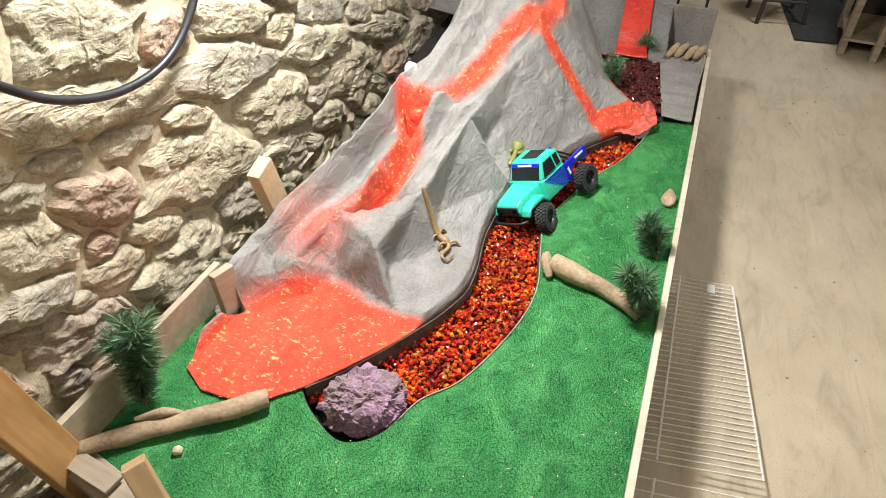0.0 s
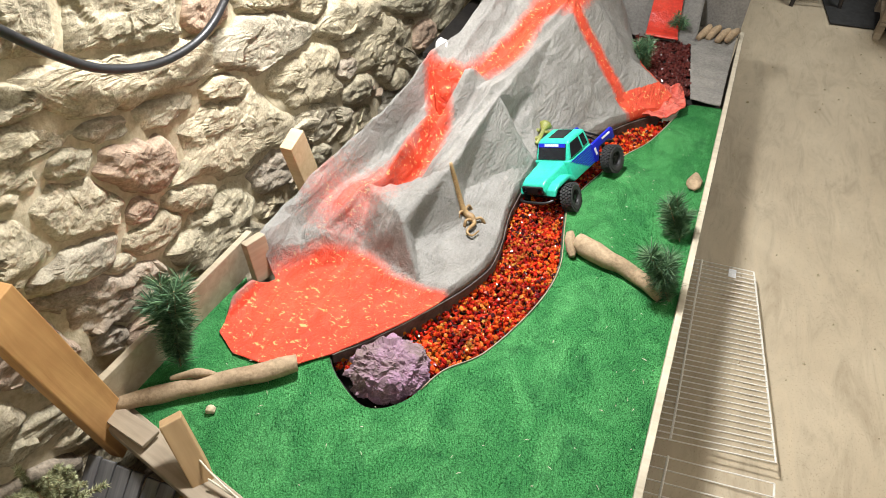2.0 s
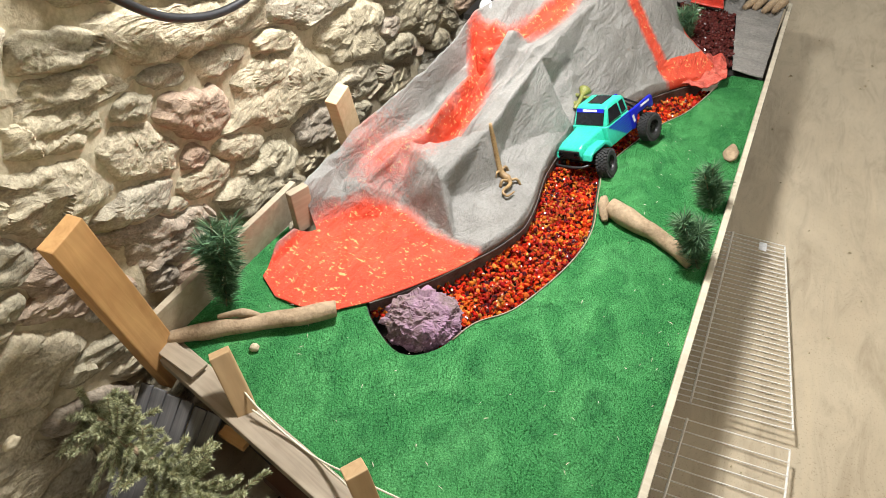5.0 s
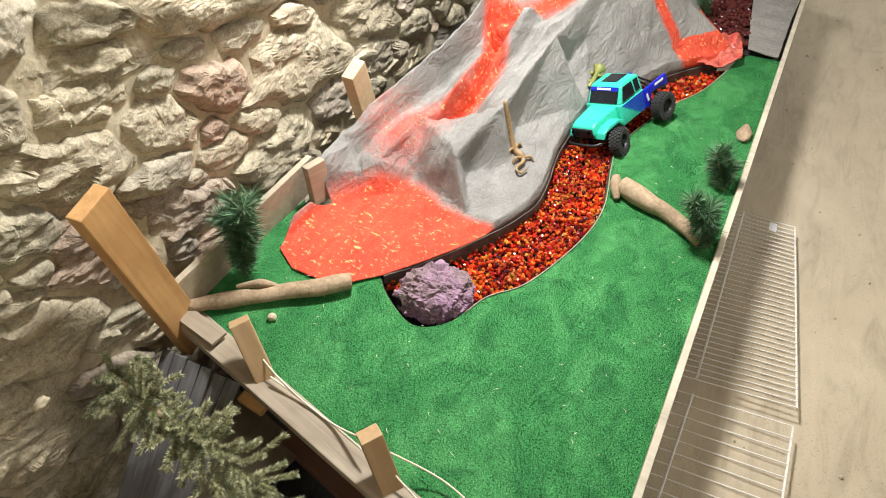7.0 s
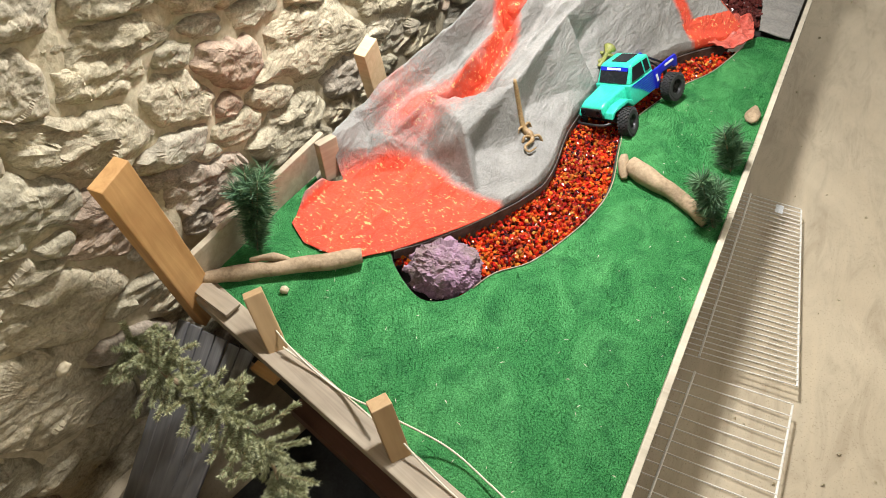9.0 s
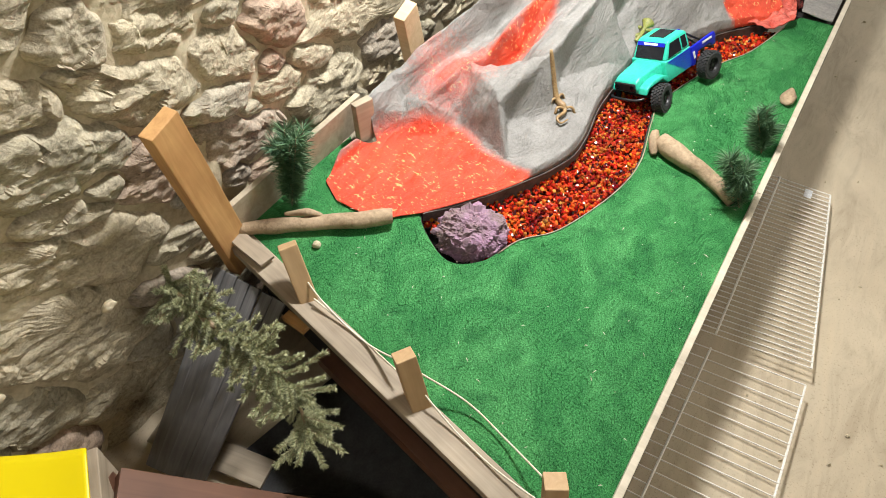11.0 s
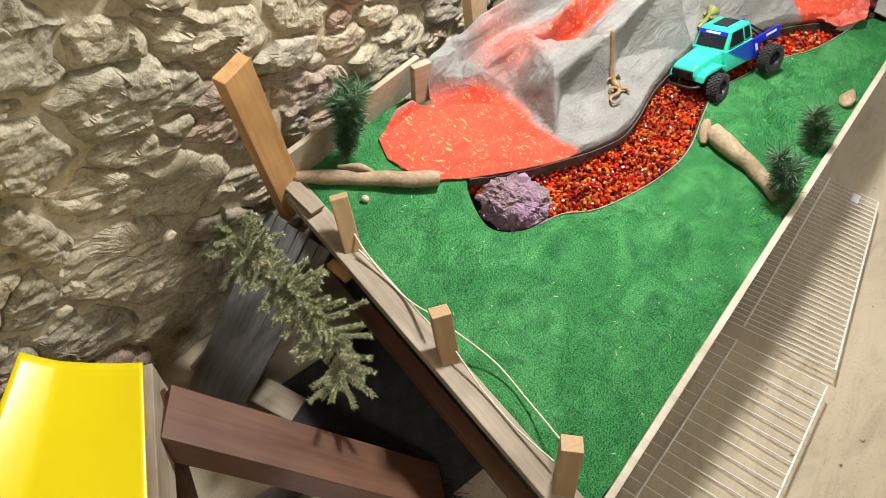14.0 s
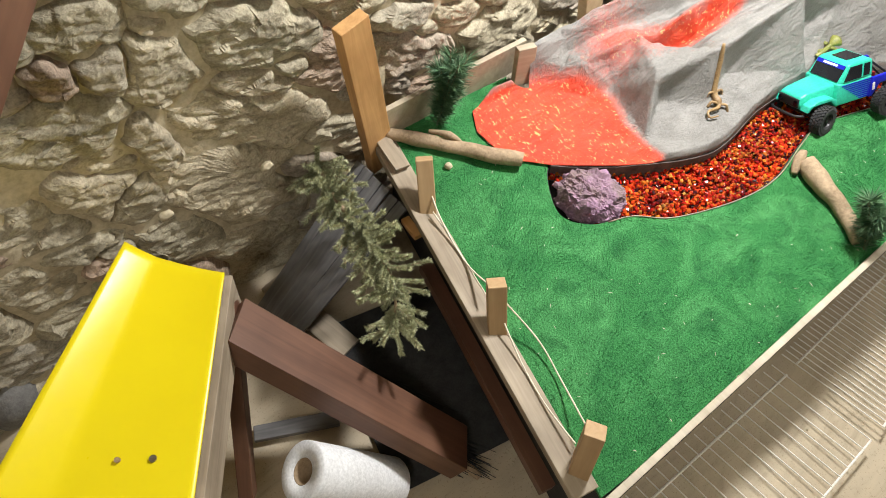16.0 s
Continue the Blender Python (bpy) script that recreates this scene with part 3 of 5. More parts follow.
# ---- channel of glass pebbles ----
def channel_build():
    bm = bmesh.new()
    n = 60
    left = [RIM[int(i * (len(RIM) - 1) / n)] for i in range(n + 1)]
    right = [BANK[int((0.28 + 0.72 * i / n) * (len(BANK) - 1))] for i in range(n + 1)]
    vl = [bm.verts.new((p.x - 0.05, p.y, -0.07)) for p in left]
    vr = [bm.verts.new((p.x + 0.05, p.y, -0.07)) for p in right]
    for i in range(n):
        bm.faces.new((vl[i], vr[i], vr[i + 1], vl[i + 1]))
    tagged(part("channel_bed", bm, M_DARKSIDE_SHADE), "dark bed of the lava channel", "channel", kind="structure")
    return left, right


CH_LEFT, CH_RIGHT = channel_build()


def glass_build(nt, b):
    geo = node(nt, "NewGeometry")
    col = ramp(nt, geo.outputs["Random Per Island"], [(0.0, (0.04, 0.01, 0.014)), (0.10, (0.12, 0.012, 0.014)), (0.18, (0.55, 0.014, 0.01)), (0.5, (0.82, 0.05, 0.015)), (0.76, (0.9, 0.13, 0.02)), (0.93, (0.92, 0.30, 0.03)), (1.0, (0.88, 0.42, 0.09))])
    dull = ramp(nt, grain(nt, 11, 4), [(0.42, (0, 0, 0)), (0.62, (0.75, 0.75, 0.75))])
    col = mix(nt, dull, col, mix(nt, 0.62, col, (0.055, 0.012, 0.022)))
    nt.links.new(col, b.inputs["Base Color"])
    b.inputs["Transmission Weight"].default_value = 0.35
    b.inputs["IOR"].default_value = 1.5
    b.inputs["Coat Weight"].default_value = 0.4


M_GLASS = material("glass_pebble", glass_build, 0.12)


def pebbles(name, spots, size, mat, label, seed):
    """Many small broken-glass pebbles as one heap."""
    ico = bmesh.new()
    bmesh.ops.create_icosphere(ico, subdivisions=1, radius=1)
    base = np.array([v.co[:] for v in ico.verts])
    tri = np.array([[v.index for v in f.verts] for f in ico.faces])
    ico.free()
    rng = np.random.default_rng(seed)
    n, k = len(spots), len(base)
    sc = rng.uniform(0.6, 1.15, (n, 1, 3)) * size
    jit = 1 + rng.uniform(-0.42, 0.42, (n, k, 1))
    ang = rng.uniform(0, 6.283, (n, 3))
    pts = base[None] * sc * jit
    for ax in range(3):
        c, s_ = np.cos(ang[:, ax])[:, None], np.sin(ang[:, ax])[:, None]
        u, w = (ax + 1) % 3, (ax + 2) % 3
        pu, pw = pts[..., u].copy(), pts[..., w].copy()
        pts[..., u], pts[..., w] = c * pu - s_ * pw, s_ * pu + c * pw
    pts += np.asarray(spots)[:, None]
    faces = (tri[None] + (np.arange(n) * k)[:, None, None]).reshape(-1, 3)
    ob = raw(name, pts.reshape(-1, 3).tolist(), faces.tolist(), mat, smooth=False)
    return tagged(ob, label, "glass pebbles", kind="stuff")


def channel_spots():
    rng = np.random.default_rng(8)
    spots = []
    n = len(CH_LEFT) - 1
    for i in range(n):
        a, b = CH_LEFT[i], CH_RIGHT[i]
        c, d = CH_LEFT[i + 1], CH_RIGHT[i + 1]
        area = abs((b - a).length * 0.5 * ((c - a).length + (d - b).length))
        for _ in range(int(area * 21000)):
            u, v = rng.uniform(-0.02, 1.02), rng.uniform()
            p = a.lerp(b, u).lerp(c.lerp(d, u), v)
            spots.append((p.x, p.y, rng.uniform(-0.06, -0.028) + 0.012 * noise.noise(p * 9)))
    return spots


pebbles("lava_pebbles", channel_spots(), 0.0074, M_GLASS, "loose red, amber and black glass pebbles filling the channel", 4)


def ribbon(name, line, z0, z1, thick, mat, label, category):
    """An upright strip that follows a line."""
    bm = bmesh.new()
    rings = []
    for i, p in enumerate(line):
        d = (line[min(i + 1, len(line) - 1)] - line[max(i - 1, 0)]).normalized()
        nrm = Vector((-d.y, d.x, 0)) * thick / 2
        w = 0.006 * noise.noise(p * 12)
        rings.append([bm.verts.new((p.x + s * nrm.x, p.y + s * nrm.y, z + (w if z > 0 else 0))) for s, z in ((1, z0), (-1, z0), (-1, z1), (1, z1))])
    for r, q in zip(rings, rings[1:]):
        for k in range(4):
            bm.faces.new((r[k], r[(k + 1) % 4], q[(k + 1) % 4], q[k]))
    bm.faces.new(rings[0][::-1])
    bm.faces.new(rings[-1])
    bmesh.ops.recalc_face_normals(bm, faces=bm.faces[:])
    return tagged(part(name, bm, mat), label, category)


ribbon("channel_edging", [p + Vector((0.004, 0, 0)) for p in RIM], -0.08, 0.006, 0.012, M_EDGING, "dark plastic edging strip under the canvas rim", "edging")
piping = part("turf_piping", tube([p + Vector((0.003, 0, 0.003)) for p in BANK[34:]], 0.002, 6), M_PLANK, smooth=True)
tagged(piping, "pale cut backing edge of the turf bank", "turf edge")
ribbon("bank_lining", BANK, -0.08, -0.004, 0.006, M_DARKSIDE_SHADE, "dark lining strip of the turf bank", "edging")


# ---- deck frame ----
def bar(name, a, b, width, height, mat, label, category, bev=0.003, roll=0.0, parent=None):
    """A straight timber from a to b, its long axis on local x."""
    a, b = Vector(a), Vector(b)
    d = b - a
    m = Matrix.Translation((a + b) / 2) @ d.to_track_quat("X", "Z").to_matrix().to_4x4() @ pose(0, 0, 0, roll)
    ob = part(name, block(d.length, width, height, bev, 0.0012, cuts=2), mat, parent)
    ob.matrix_world = m
    return tagged(ob, label, category) if parent is None else ob


def fy(x, off=0.0):
    return FRONT_Y(x) + off


side = thing("deck_side", "long timber side of the raised track deck", "deck side", kind="structure")
bar("fascia", (EDGE_X(-0.1) + 0.016, -0.10, -0.235), (EDGE_X(3.2) + 0.016, 3.2, -0.235), 0.018, 0.468, M_DARKSIDE_SHADE, "", "", parent=side)
bar("trim", (EDGE_X(-0.1) + 0.012, -0.115, 0.004), (EDGE_X(3.2) + 0.012, 3.2, 0.004), 0.020, 0.03, M_TRIM, "", "", parent=side)
# Shade of the gap below the plank is put into a near-black front.
front = thing("deck_front", "timber deck front, near-black to hold the gap's shade", "deck front", kind="structure")
bar("fascia", (-1.14, fy(-1.14, 0.03), -0.24), (0.14, fy(0.14, 0.03), -0.24), 0.02, 0.45, M_DARKSIDE_SHADE, "", "", parent=front)
# Coloured near-black so the hole round the boulder looks shaded.
base = tagged(part("deck_underside", block(1.0, 2.2, 0.02, 0, centre=(-0.5, 1.35, -0.1)), M_DARKSIDE_SHADE), "plywood base under the deck, near-black to hold shade", "deck", kind="structure")

bar("fence_plank", (-1.135, fy(-1.135, -0.035), -0.012), (0.09, fy(0.09, -0.03), -0.012), 0.075, 0.032, M_PLANK, "weathered grey-brown plank along the deck edge", "plank")
bar("lower_beam", (-0.75, fy(-0.75, -0.05), -0.215), (0.02, fy(0.02, -0.05), -0.215), 0.045, 0.05, M_DARKWOOD, "dark brown beam below the deck plank", "beam")


def small_post(base, top):
    base, top = Vector(base), Vector(top)
    d = top - base
    t = thing("fence_post", "short square pine fence post with a sawn top", "fence post", Matrix.Translation(base) @ d.to_track_quat("Z", "Y").to_matrix().to_4x4() @ pose(0, 0, 0, 0, 0, -10), "fence posts of the deck")
    part("shaft", block(0.052, 0.052, d.length, 0.003, 0.001, (0, 0, d.length / 2), cuts=1), M_POST, t)
    return t


M_POST = wooden("post_pine", (0.36, 0.22, 0.10), (0.56, 0.38, 0.20))
small_post((-0.785, 0.106, -0.05), (-0.894, 0.163, 0.13))
small_post((-0.355, 0.0, -0.05), (-0.443, 0.045, 0.13))
small_post((0.051, -0.104, -0.05), (0.001, -0.041, 0.13))


def debris():
    """Pale crumbs and clippings scattered on the turf."""
    rng = random.Random(21)
    verts, faces = [], []
    for _ in range(260):
        x, y = rng.uniform(-1.0, 0.15), rng.uniform(0.0, 2.2)
        if y < FRONT_Y(x) + 0.03 or (x < -0.2 + 0.05 * y and y > 0.45):
            continue
        a, n, w = rng.uniform(0, 6.28), rng.uniform(0.002, 0.009), rng.uniform(0.0007, 0.0016)
        dx, dy, b = math.cos(a), math.sin(a), len(verts)
        verts += [(x - dx * n, y - dy * n, 0.006), (x - dy * w, y + dx * w, 0.0085), (x + dx * n, y + dy * n, 0.007), (x + dy * w, y - dx * w, 0.0085)]
        faces.append((b, b + 1, b + 2, b + 3))
    tagged(raw("turf_crumbs", verts, faces, M_TRIM, smooth=False), "pale wood crumbs and clippings scattered on turf", "crumbs", kind="stuff")


debris()


def floor_grit():
    """Chips and crumbs strewn over the concrete."""
    rng = np.random.default_rng(31)
    verts, faces = [], []
    for _ in range(420):
        x, y, r = rng.uniform(0.3, 3.2), rng.uniform(-1.2, 5.5), rng.uniform(0.002, 0.007)
        a, i = rng.uniform(0, 6.283), len(verts)
        for k in range(4):
            verts.append((x + r * math.cos(a + k * 1.57) * (1.6 if k % 2 else 0.7), y + r * math.sin(a + k * 1.57), FLOOR_Z + 0.004))
        verts.append((x, y, FLOOR_Z + 0.006 + r * 0.8))
        faces += [(i + k, i + (k + 1) % 4, i + 4) for k in range(4)]
    tagged(raw("floor_crumbs", verts, faces, M_MORTAR, smooth=False), "pale crumbs and chips strewn on the concrete", "crumbs", kind="stuff")


floor_grit()


def on_mountain(p, up=0.0):
    """The place on the canvas under or over a point."""
    hit, loc, nrm, _ = MOUNTAIN.ray_cast(Vector((p[0], p[1], 3.0)), Vector((0, 0, -1)))
    return (loc if hit else Vector(p)) + Vector((0, 0, up))

# ---- materials of the things ----
M_TEAL = mottled("teal_paint", (0.03, 0.50, 0.34), (0.045, 0.60, 0.42), 6, 90, 0.3, 0.05, 0.001)
M_BLUE = mottled("blue_paint", (0.006, 0.012, 0.38), (0.010, 0.02, 0.52), 6, 90, 0.3, 0.05, 0.001)
M_TINT = mottled("tinted_window", (0.006, 0.007, 0.01), (0.015, 0.016, 0.02), 6, 90, 0.12, 0.0)
M_RUBBER = mottled("black_rubber", (0.012, 0.012, 0.012), (0.04, 0.04, 0.04), 20, 150, 0.75, 0.4, 0.001)
M_RIM = mottled("black_plastic", (0.01, 0.01, 0.01), (0.025, 0.025, 0.025), 20, 90, 0.4, 0.1, 0.001)
M_WHITE = mottled("white_print", (0.7, 0.7, 0.7), (0.8, 0.8, 0.8), 20, 90, 0.5, 0.0)
M_RED = mottled("red_plastic", (0.4, 0.02, 0.02), (0.5, 0.03, 0.03), 20, 90, 0.4, 0.0)
M_WIRE = mottled("coated_wire", (0.72, 0.67, 0.58), (0.85, 0.81, 0.73), 20, 200, 0.45, 0.1, 0.001)


def yellow_build(nt, b):
    nt.links.new(ramp(nt, grain(nt, 2, 3), [(0.3, (0.80, 0.625, 0.006)), (0.7, (0.84, 0.68, 0.008))]), b.inputs["Base Color"])
    scuff = node(nt, "MapRange", To_Min=0.22, To_Max=0.42)
    nt.links.new(grain(nt, 25, 6), scuff.inputs["Value"])
    nt.links.new(scuff.outputs["Result"], b.inputs["Roughness"])


M_YELLOW = material("yellow_plastic", yellow_build, 0.3)
M_PAPER = mottled("white_paper", (0.66, 0.66, 0.66), (0.78, 0.78, 0.78), 8, 120, 0.9, 0.25, 0.001)
M_CARD = mottled("brown_card", (0.28, 0.19, 0.11), (0.36, 0.26, 0.16), 8, 120, 0.9, 0.1, 0.001)
M_BARK = mottled("driftwood", (0.22, 0.15, 0.085), (0.42, 0.31, 0.195), 11, 90, 0.85, 0.7, 0.004, stretch=(1, 1, 1))
M_ROCK = mottled("crumpled_purple_paper", (0.17, 0.125, 0.105), (0.33, 0.19, 0.29), 7, 90, 0.8, 0.5, 0.004, lo=0.42, hi=0.6)
M_CABLE = mottled("black_cable", (0.012, 0.012, 0.013), (0.03, 0.03, 0.032), 8, 90, 0.4, 0.1, 0.001)
M_STRING = mottled("cream_string", (0.62, 0.56, 0.42), (0.75, 0.69, 0.55), 60, 300, 0.9, 0.5, 0.001)
M_FELT = mottled("grey_felt", (0.16, 0.15, 0.135), (0.27, 0.255, 0.23), 6, 90, 0.95, 0.8, 0.006)
# Dark sack cloth; on the back mountain this grey has shade put in.
M_SHADECLOTH = mottled("dark_cloth_and_shade", (0.13, 0.125, 0.115), (0.22, 0.21, 0.195), 5, 80, 0.85, 0.6, 0.006)
M_LAVARED = mottled("red_paint", (0.55, 0.03, 0.02), (0.72, 0.07, 0.04), 8, 60, 0.3, 0.8, 0.006)
M_LIZARD = mottled("brown_toy_plastic", (0.16, 0.09, 0.035), (0.42, 0.28, 0.13), 40, 200, 0.5, 0.5, 0.001)
M_DINO = mottled("green_toy_plastic", (0.10, 0.12, 0.02), (0.30, 0.30, 0.07), 35, 200, 0.5, 0.5, 0.001)
M_STOOL = mottled("dark_stool_wood", (0.02, 0.017, 0.015), (0.05, 0.04, 0.035), 8, 80, 0.5, 0.1)
M_METAL = mottled("dull_screw", (0.35, 0.3, 0.2), (0.5, 0.45, 0.35), 30, 200, 0.35, 0.1, 0.001, metal=0.9)


def needle_mat(name, dark, light):
    def build(nt, b):
        geo = node(nt, "NewGeometry")
        nt.links.new(ramp(nt, geo.outputs["Random Per Island"], [(0.0, dark), (1.0, light)]), b.inputs["Base Color"])
    return material(name, build, 0.55)


M_NEEDLE = needle_mat("green_needles", (0.015, 0.07, 0.028), (0.15, 0.27, 0.13))
M_NEEDLE_GREY = needle_mat("greyish_needles", (0.17, 0.19, 0.085), (0.62, 0.62, 0.38))


# ---- timber round the deck ----
bar("side_board", (-1.128, 0.155, 0.06), (-1.105, 0.80, 0.06), 0.02, 0.13, M_BOARD, "pale thin board along the stone wall", "board")
bar("wedge_block", (-1.035, 0.74, 0.006), (-1.05, 0.745, 0.155), 0.07, 0.03, M_BOARD, "short offcut board propping the canvas corner", "block")
tall = bar("tall_post", (-1.125, 0.175, -0.12), (-1.115, 0.075, 0.525), 0.098, 0.04, M_PINE_ORANGE, "orange pine post standing beside the stone wall", "post", roll=90)
for z in (0.1, 0.33):
    part("nail", tube([(0.0, 0, 0.0), (0.0, 0.0, 0.004)], 0.004, 8), M_METAL, tall, m=pose(-0.1 + z, 0.02, 0.021))
bar("canvas_post", (-1.06, 1.028, 0.331), (-1.06, 1.13, -0.02), 0.085, 0.042, M_PINE, "pale sawn pine post behind the canvas", "post", roll=90)
bar("plank_offcut", (-0.856, 0.064, -0.06), (-0.774, 0.056, -0.06), 0.03, 0.02, M_PINE_ORANGE, "small orange wood offcut under the plank", "offcut")
bar("plank_joint", (-1.149, 0.177, 0.02), (-0.97, 0.145, 0.02), 0.05, 0.012, M_PLANK, "short weathered plank end beside the tall post", "plank")


def string(points):
    t = part("fence_string", tube(bend(points, 40), 0.0026, 6, wobble=0.0006), M_STRING, smooth=True)
    return tagged(t, "slack cream string tied between fence posts", "string", "strings of the fence")


string([(-0.859, 0.15, 0.07), (-0.748, 0.112, 0.03), (-0.592, 0.078, 0.012), (-0.475, 0.052, 0.07)])
string([(-0.776, 0.108, 0.03), (-0.664, 0.094, 0.012), (-0.569, 0.073, 0.012), (-0.456, 0.034, 0.05)])
string([(-0.403, 0.047, 0.08), (-0.269, 0.062, 0.03), (-0.147, 0.032, 0.02), (-0.023, -0.026, 0.07)])
string([(-0.37, 0.022, 0.04), (-0.254, -0.013, 0.012), (-0.134, -0.044, 0.012), (-0.011, -0.064, 0.03)])


# ---- loose wood, rock, small stones ----
def log(points, radii, label, seed):
    pts = bend(points, 26)
    rr = [float(np.interp(i / (len(pts) - 1), np.linspace(0, 1, len(radii)), radii)) for i in range(len(pts))]
    ob = part("log", tube([p + Vector((seed, 0, 0)) for p in pts], rr, 18, wobble=0.0055), M_BARK, smooth=True)
    ob.location.x = -seed
    bpy.context.view_layer.update()
    return tagged(ob, label, "log", "bare logs on the turf")


log([(-1.115, 0.195, 0.022), (-1.0, 0.285, 0.025), (-0.88, 0.375, 0.028), (-0.755, 0.47, 0.034)], [0.020, 0.024, 0.023, 0.022, 0.026, 0.022], "pale barkless driftwood log lying on the turf", 0.0)
log([(-1.03, 0.30, 0.045), (-0.97, 0.335, 0.052), (-0.93, 0.355, 0.04)], [0.006, 0.013, 0.005], "stub of a broken branch on the pale log", 2.0)
log([(-0.163, 1.241, 0.035), (-0.062, 1.199, 0.03), (0.026, 1.171, 0.028), (0.126, 1.105, 0.024)], [0.030, 0.036, 0.028, 0.026, 0.025, 0.02], "thick pale log with a flared cut end", 3.0)
log([(-0.197, 1.256, 0.05), (-0.164, 1.188, 0.01)], [0.012, 0.02, 0.016, 0.01], "split flare at the cut end of the thick log", 5.0)


def pebble(name, x, y, z, size, mat, label, category):
    bm = bmesh.new()
    bmesh.ops.create_icosphere(bm, subdivisions=3, radius=1)
    for v in bm.verts:
        d = 1 + 0.3 * noise.noise(v.co * 1.3 + Vector((x * 9, y * 9, 0)))
        v.co = Vector((v.co.x * size[0], v.co.y * size[1], v.co.z * size[2])) * d
    ob = part(name, bm, mat, smooth=True)
    ob.location = (x, y, z)
    return tagged(ob, label, category)


pebble("turf_pebble", -0.896, 0.276, 0.010, (0.013, 0.013, 0.011), M_MORTAR, "small yellowish pebble lying on the turf", "pebble")
pebble("edge_stone", 0.168, 1.762, 0.012, (0.026, 0.05, 0.02), M_BARK, "pale rounded stone against the deck trim", "stone")
for p in ((-1.15, -0.223, 0.129), (-1.15, -0.536, 0.15)):
    pebble("mortar_chip", *p, (0.012, 0.02, 0.014), M_MORTAR, "pale mortar chip stuck to the stone wall", "mortar chip")


def crumpled_rock():
    """Stiff crumpled paper: flat little facets that meet in sharp creases."""
    bm = bmesh.new()
    bmesh.ops.create_icosphere(bm, subdivisions=6, radius=1)
    for v in bm.verts:
        p = v.co.copy()
        q = p + 0.22 * noise.noise_vector(p * 2.1)
        r = 0.0
        for k, (fq, am) in enumerate(((2.2, 1.0), (4.6, 0.55), (9.5, 0.22))):
            w = q * fq + Vector((k * 7.3, 3.0, 2.0))
            cell = noise.voronoi(w)[1][0]
            lean = noise.noise_vector(cell * 1.9)
            r += am * ((w - cell).dot(lean) * 0.55 + 0.28 * lean.x)
        r += 0.25 * (0.4 - abs(noise.noise(q * 3.1)))
        v.co = Vector((p.x * 0.122, p.y * 0.102, p.z * 0.085)) * (0.88 + 0.42 * r)
    ob = part("crumpled_rock", bm, M_ROCK, smooth=False)
    ob.location, ob.rotation_euler = (-0.53, 0.572, -0.012), (0, 0, 0.5)
    return tagged(ob, "purple-grey crumpled paper boulder set in a hole", "boulder")


crumpled_rock()
pebble("cloth_knob", -0.825, 1.70, on_mountain((-0.825, 1.70, 0.4)).z + 0.008, (0.026, 0.026, 0.03), M_PAPER, "bunched white cloth tip on the canvas crest", "cloth tip")


# ---- plants ----
def needles(name, spines, length, count, mat, parent, width=0.0011, seed=1, droop=0.3):
    """Needles set all round a few curved stems, joined into one mesh."""
    rng = np.random.default_rng(seed)
    verts, faces = [], []
    for pts in spines:
        for _ in range(count):
            u = rng.uniform(0.02, 0.999) * (len(pts) - 1)
            i = int(u)
            p = pts[i].lerp(pts[i + 1], u - i)
            d = (pts[i + 1] - pts[i]).normalized()
            a = rng.uniform(0, 6.283)
            o = d.orthogonal().normalized()
            o = o * math.cos(a) + d.cross(o) * math.sin(a)
            w = (d * rng.uniform(0.35, 1.1) + o * rng.uniform(0.7, 1.1)).normalized()
            n = length * rng.uniform(0.6, 1.15)
            s = w.cross(Vector((rng.uniform(-1, 1), rng.uniform(-1, 1), rng.uniform(-1, 1)))).normalized() * width
            q = p + w * n * 0.55
            e = p + w * n + Vector((0, 0, -droop * n * rng.uniform(0, 1)))
            b = len(verts)
            verts += [p - s, p + s, q + s, q - s, e]
            faces += [(b, b + 1, b + 2, b + 3), (b + 3, b + 2, b + 4)]
    return raw(name, verts, faces, mat, parent, smooth=False)


def sprig(name, base, top, spread, label, seed, stems=5, length=0.05, count=260, mat=None, category="pine sprig"):
    rng = random.Random(seed)
    base, top = Vector(base), Vector(top)
    t = thing(name, label, category, Matrix.Translation(base), "artificial pine sprigs")
    ax = top - base
    spines = []
    for k in range(stems):
        off = Vector((rng.uniform(-1, 1), rng.uniform(-1, 1), rng.uniform(-0.3, 0.3))) * spread
        f = rng.uniform(0.6, 1.0) if k else 1.0
        st = ax * rng.uniform(0.0, 0.25) if k else Vector((0, 0, 0))
        spines.append(bend([st, st + ax * 0.5 * f + off * 0.5, ax * f + off], 16))
    for s in spines:
        part("stem", tube(s, 0.0025, 5), M_BARK, t)
    needles("needles", spines, length, count, mat or M_NEEDLE, t, seed=seed)
    return t


sprig("pine_sprig", (-1.06, 0.365, 0.0), (-1.046, 0.403, 0.28), 0.045, "green plastic pine sprig standing by the side board", 3, 9, 0.062, 420)
sprig("pine_sprig", (0.153, 1.117, 0.0), (0.081, 1.136, 0.17), 0.035, "tall green pine sprig at the deck trim", 4, 7, 0.06, 330)
sprig("pine_sprig", (0.153, 1.413, 0.0), (0.098, 1.444, 0.13), 0.03, "short bushy pine sprig at the deck trim", 5, 7, 0.056, 300)
sprig("pine_sprig", (-0.138, 2.565, 0.02), (-0.176, 2.528, 0.17), 0.05, "greyish pine sprig beside the dark pebbles", 6, 6, 0.055, 200)
sprig("pine_sprig", (-0.019, 3.035, 0.02), (-0.046, 2.986, 0.14), 0.03, "dark pine sprig by the driftwood", 7, 4, 0.05, 150)


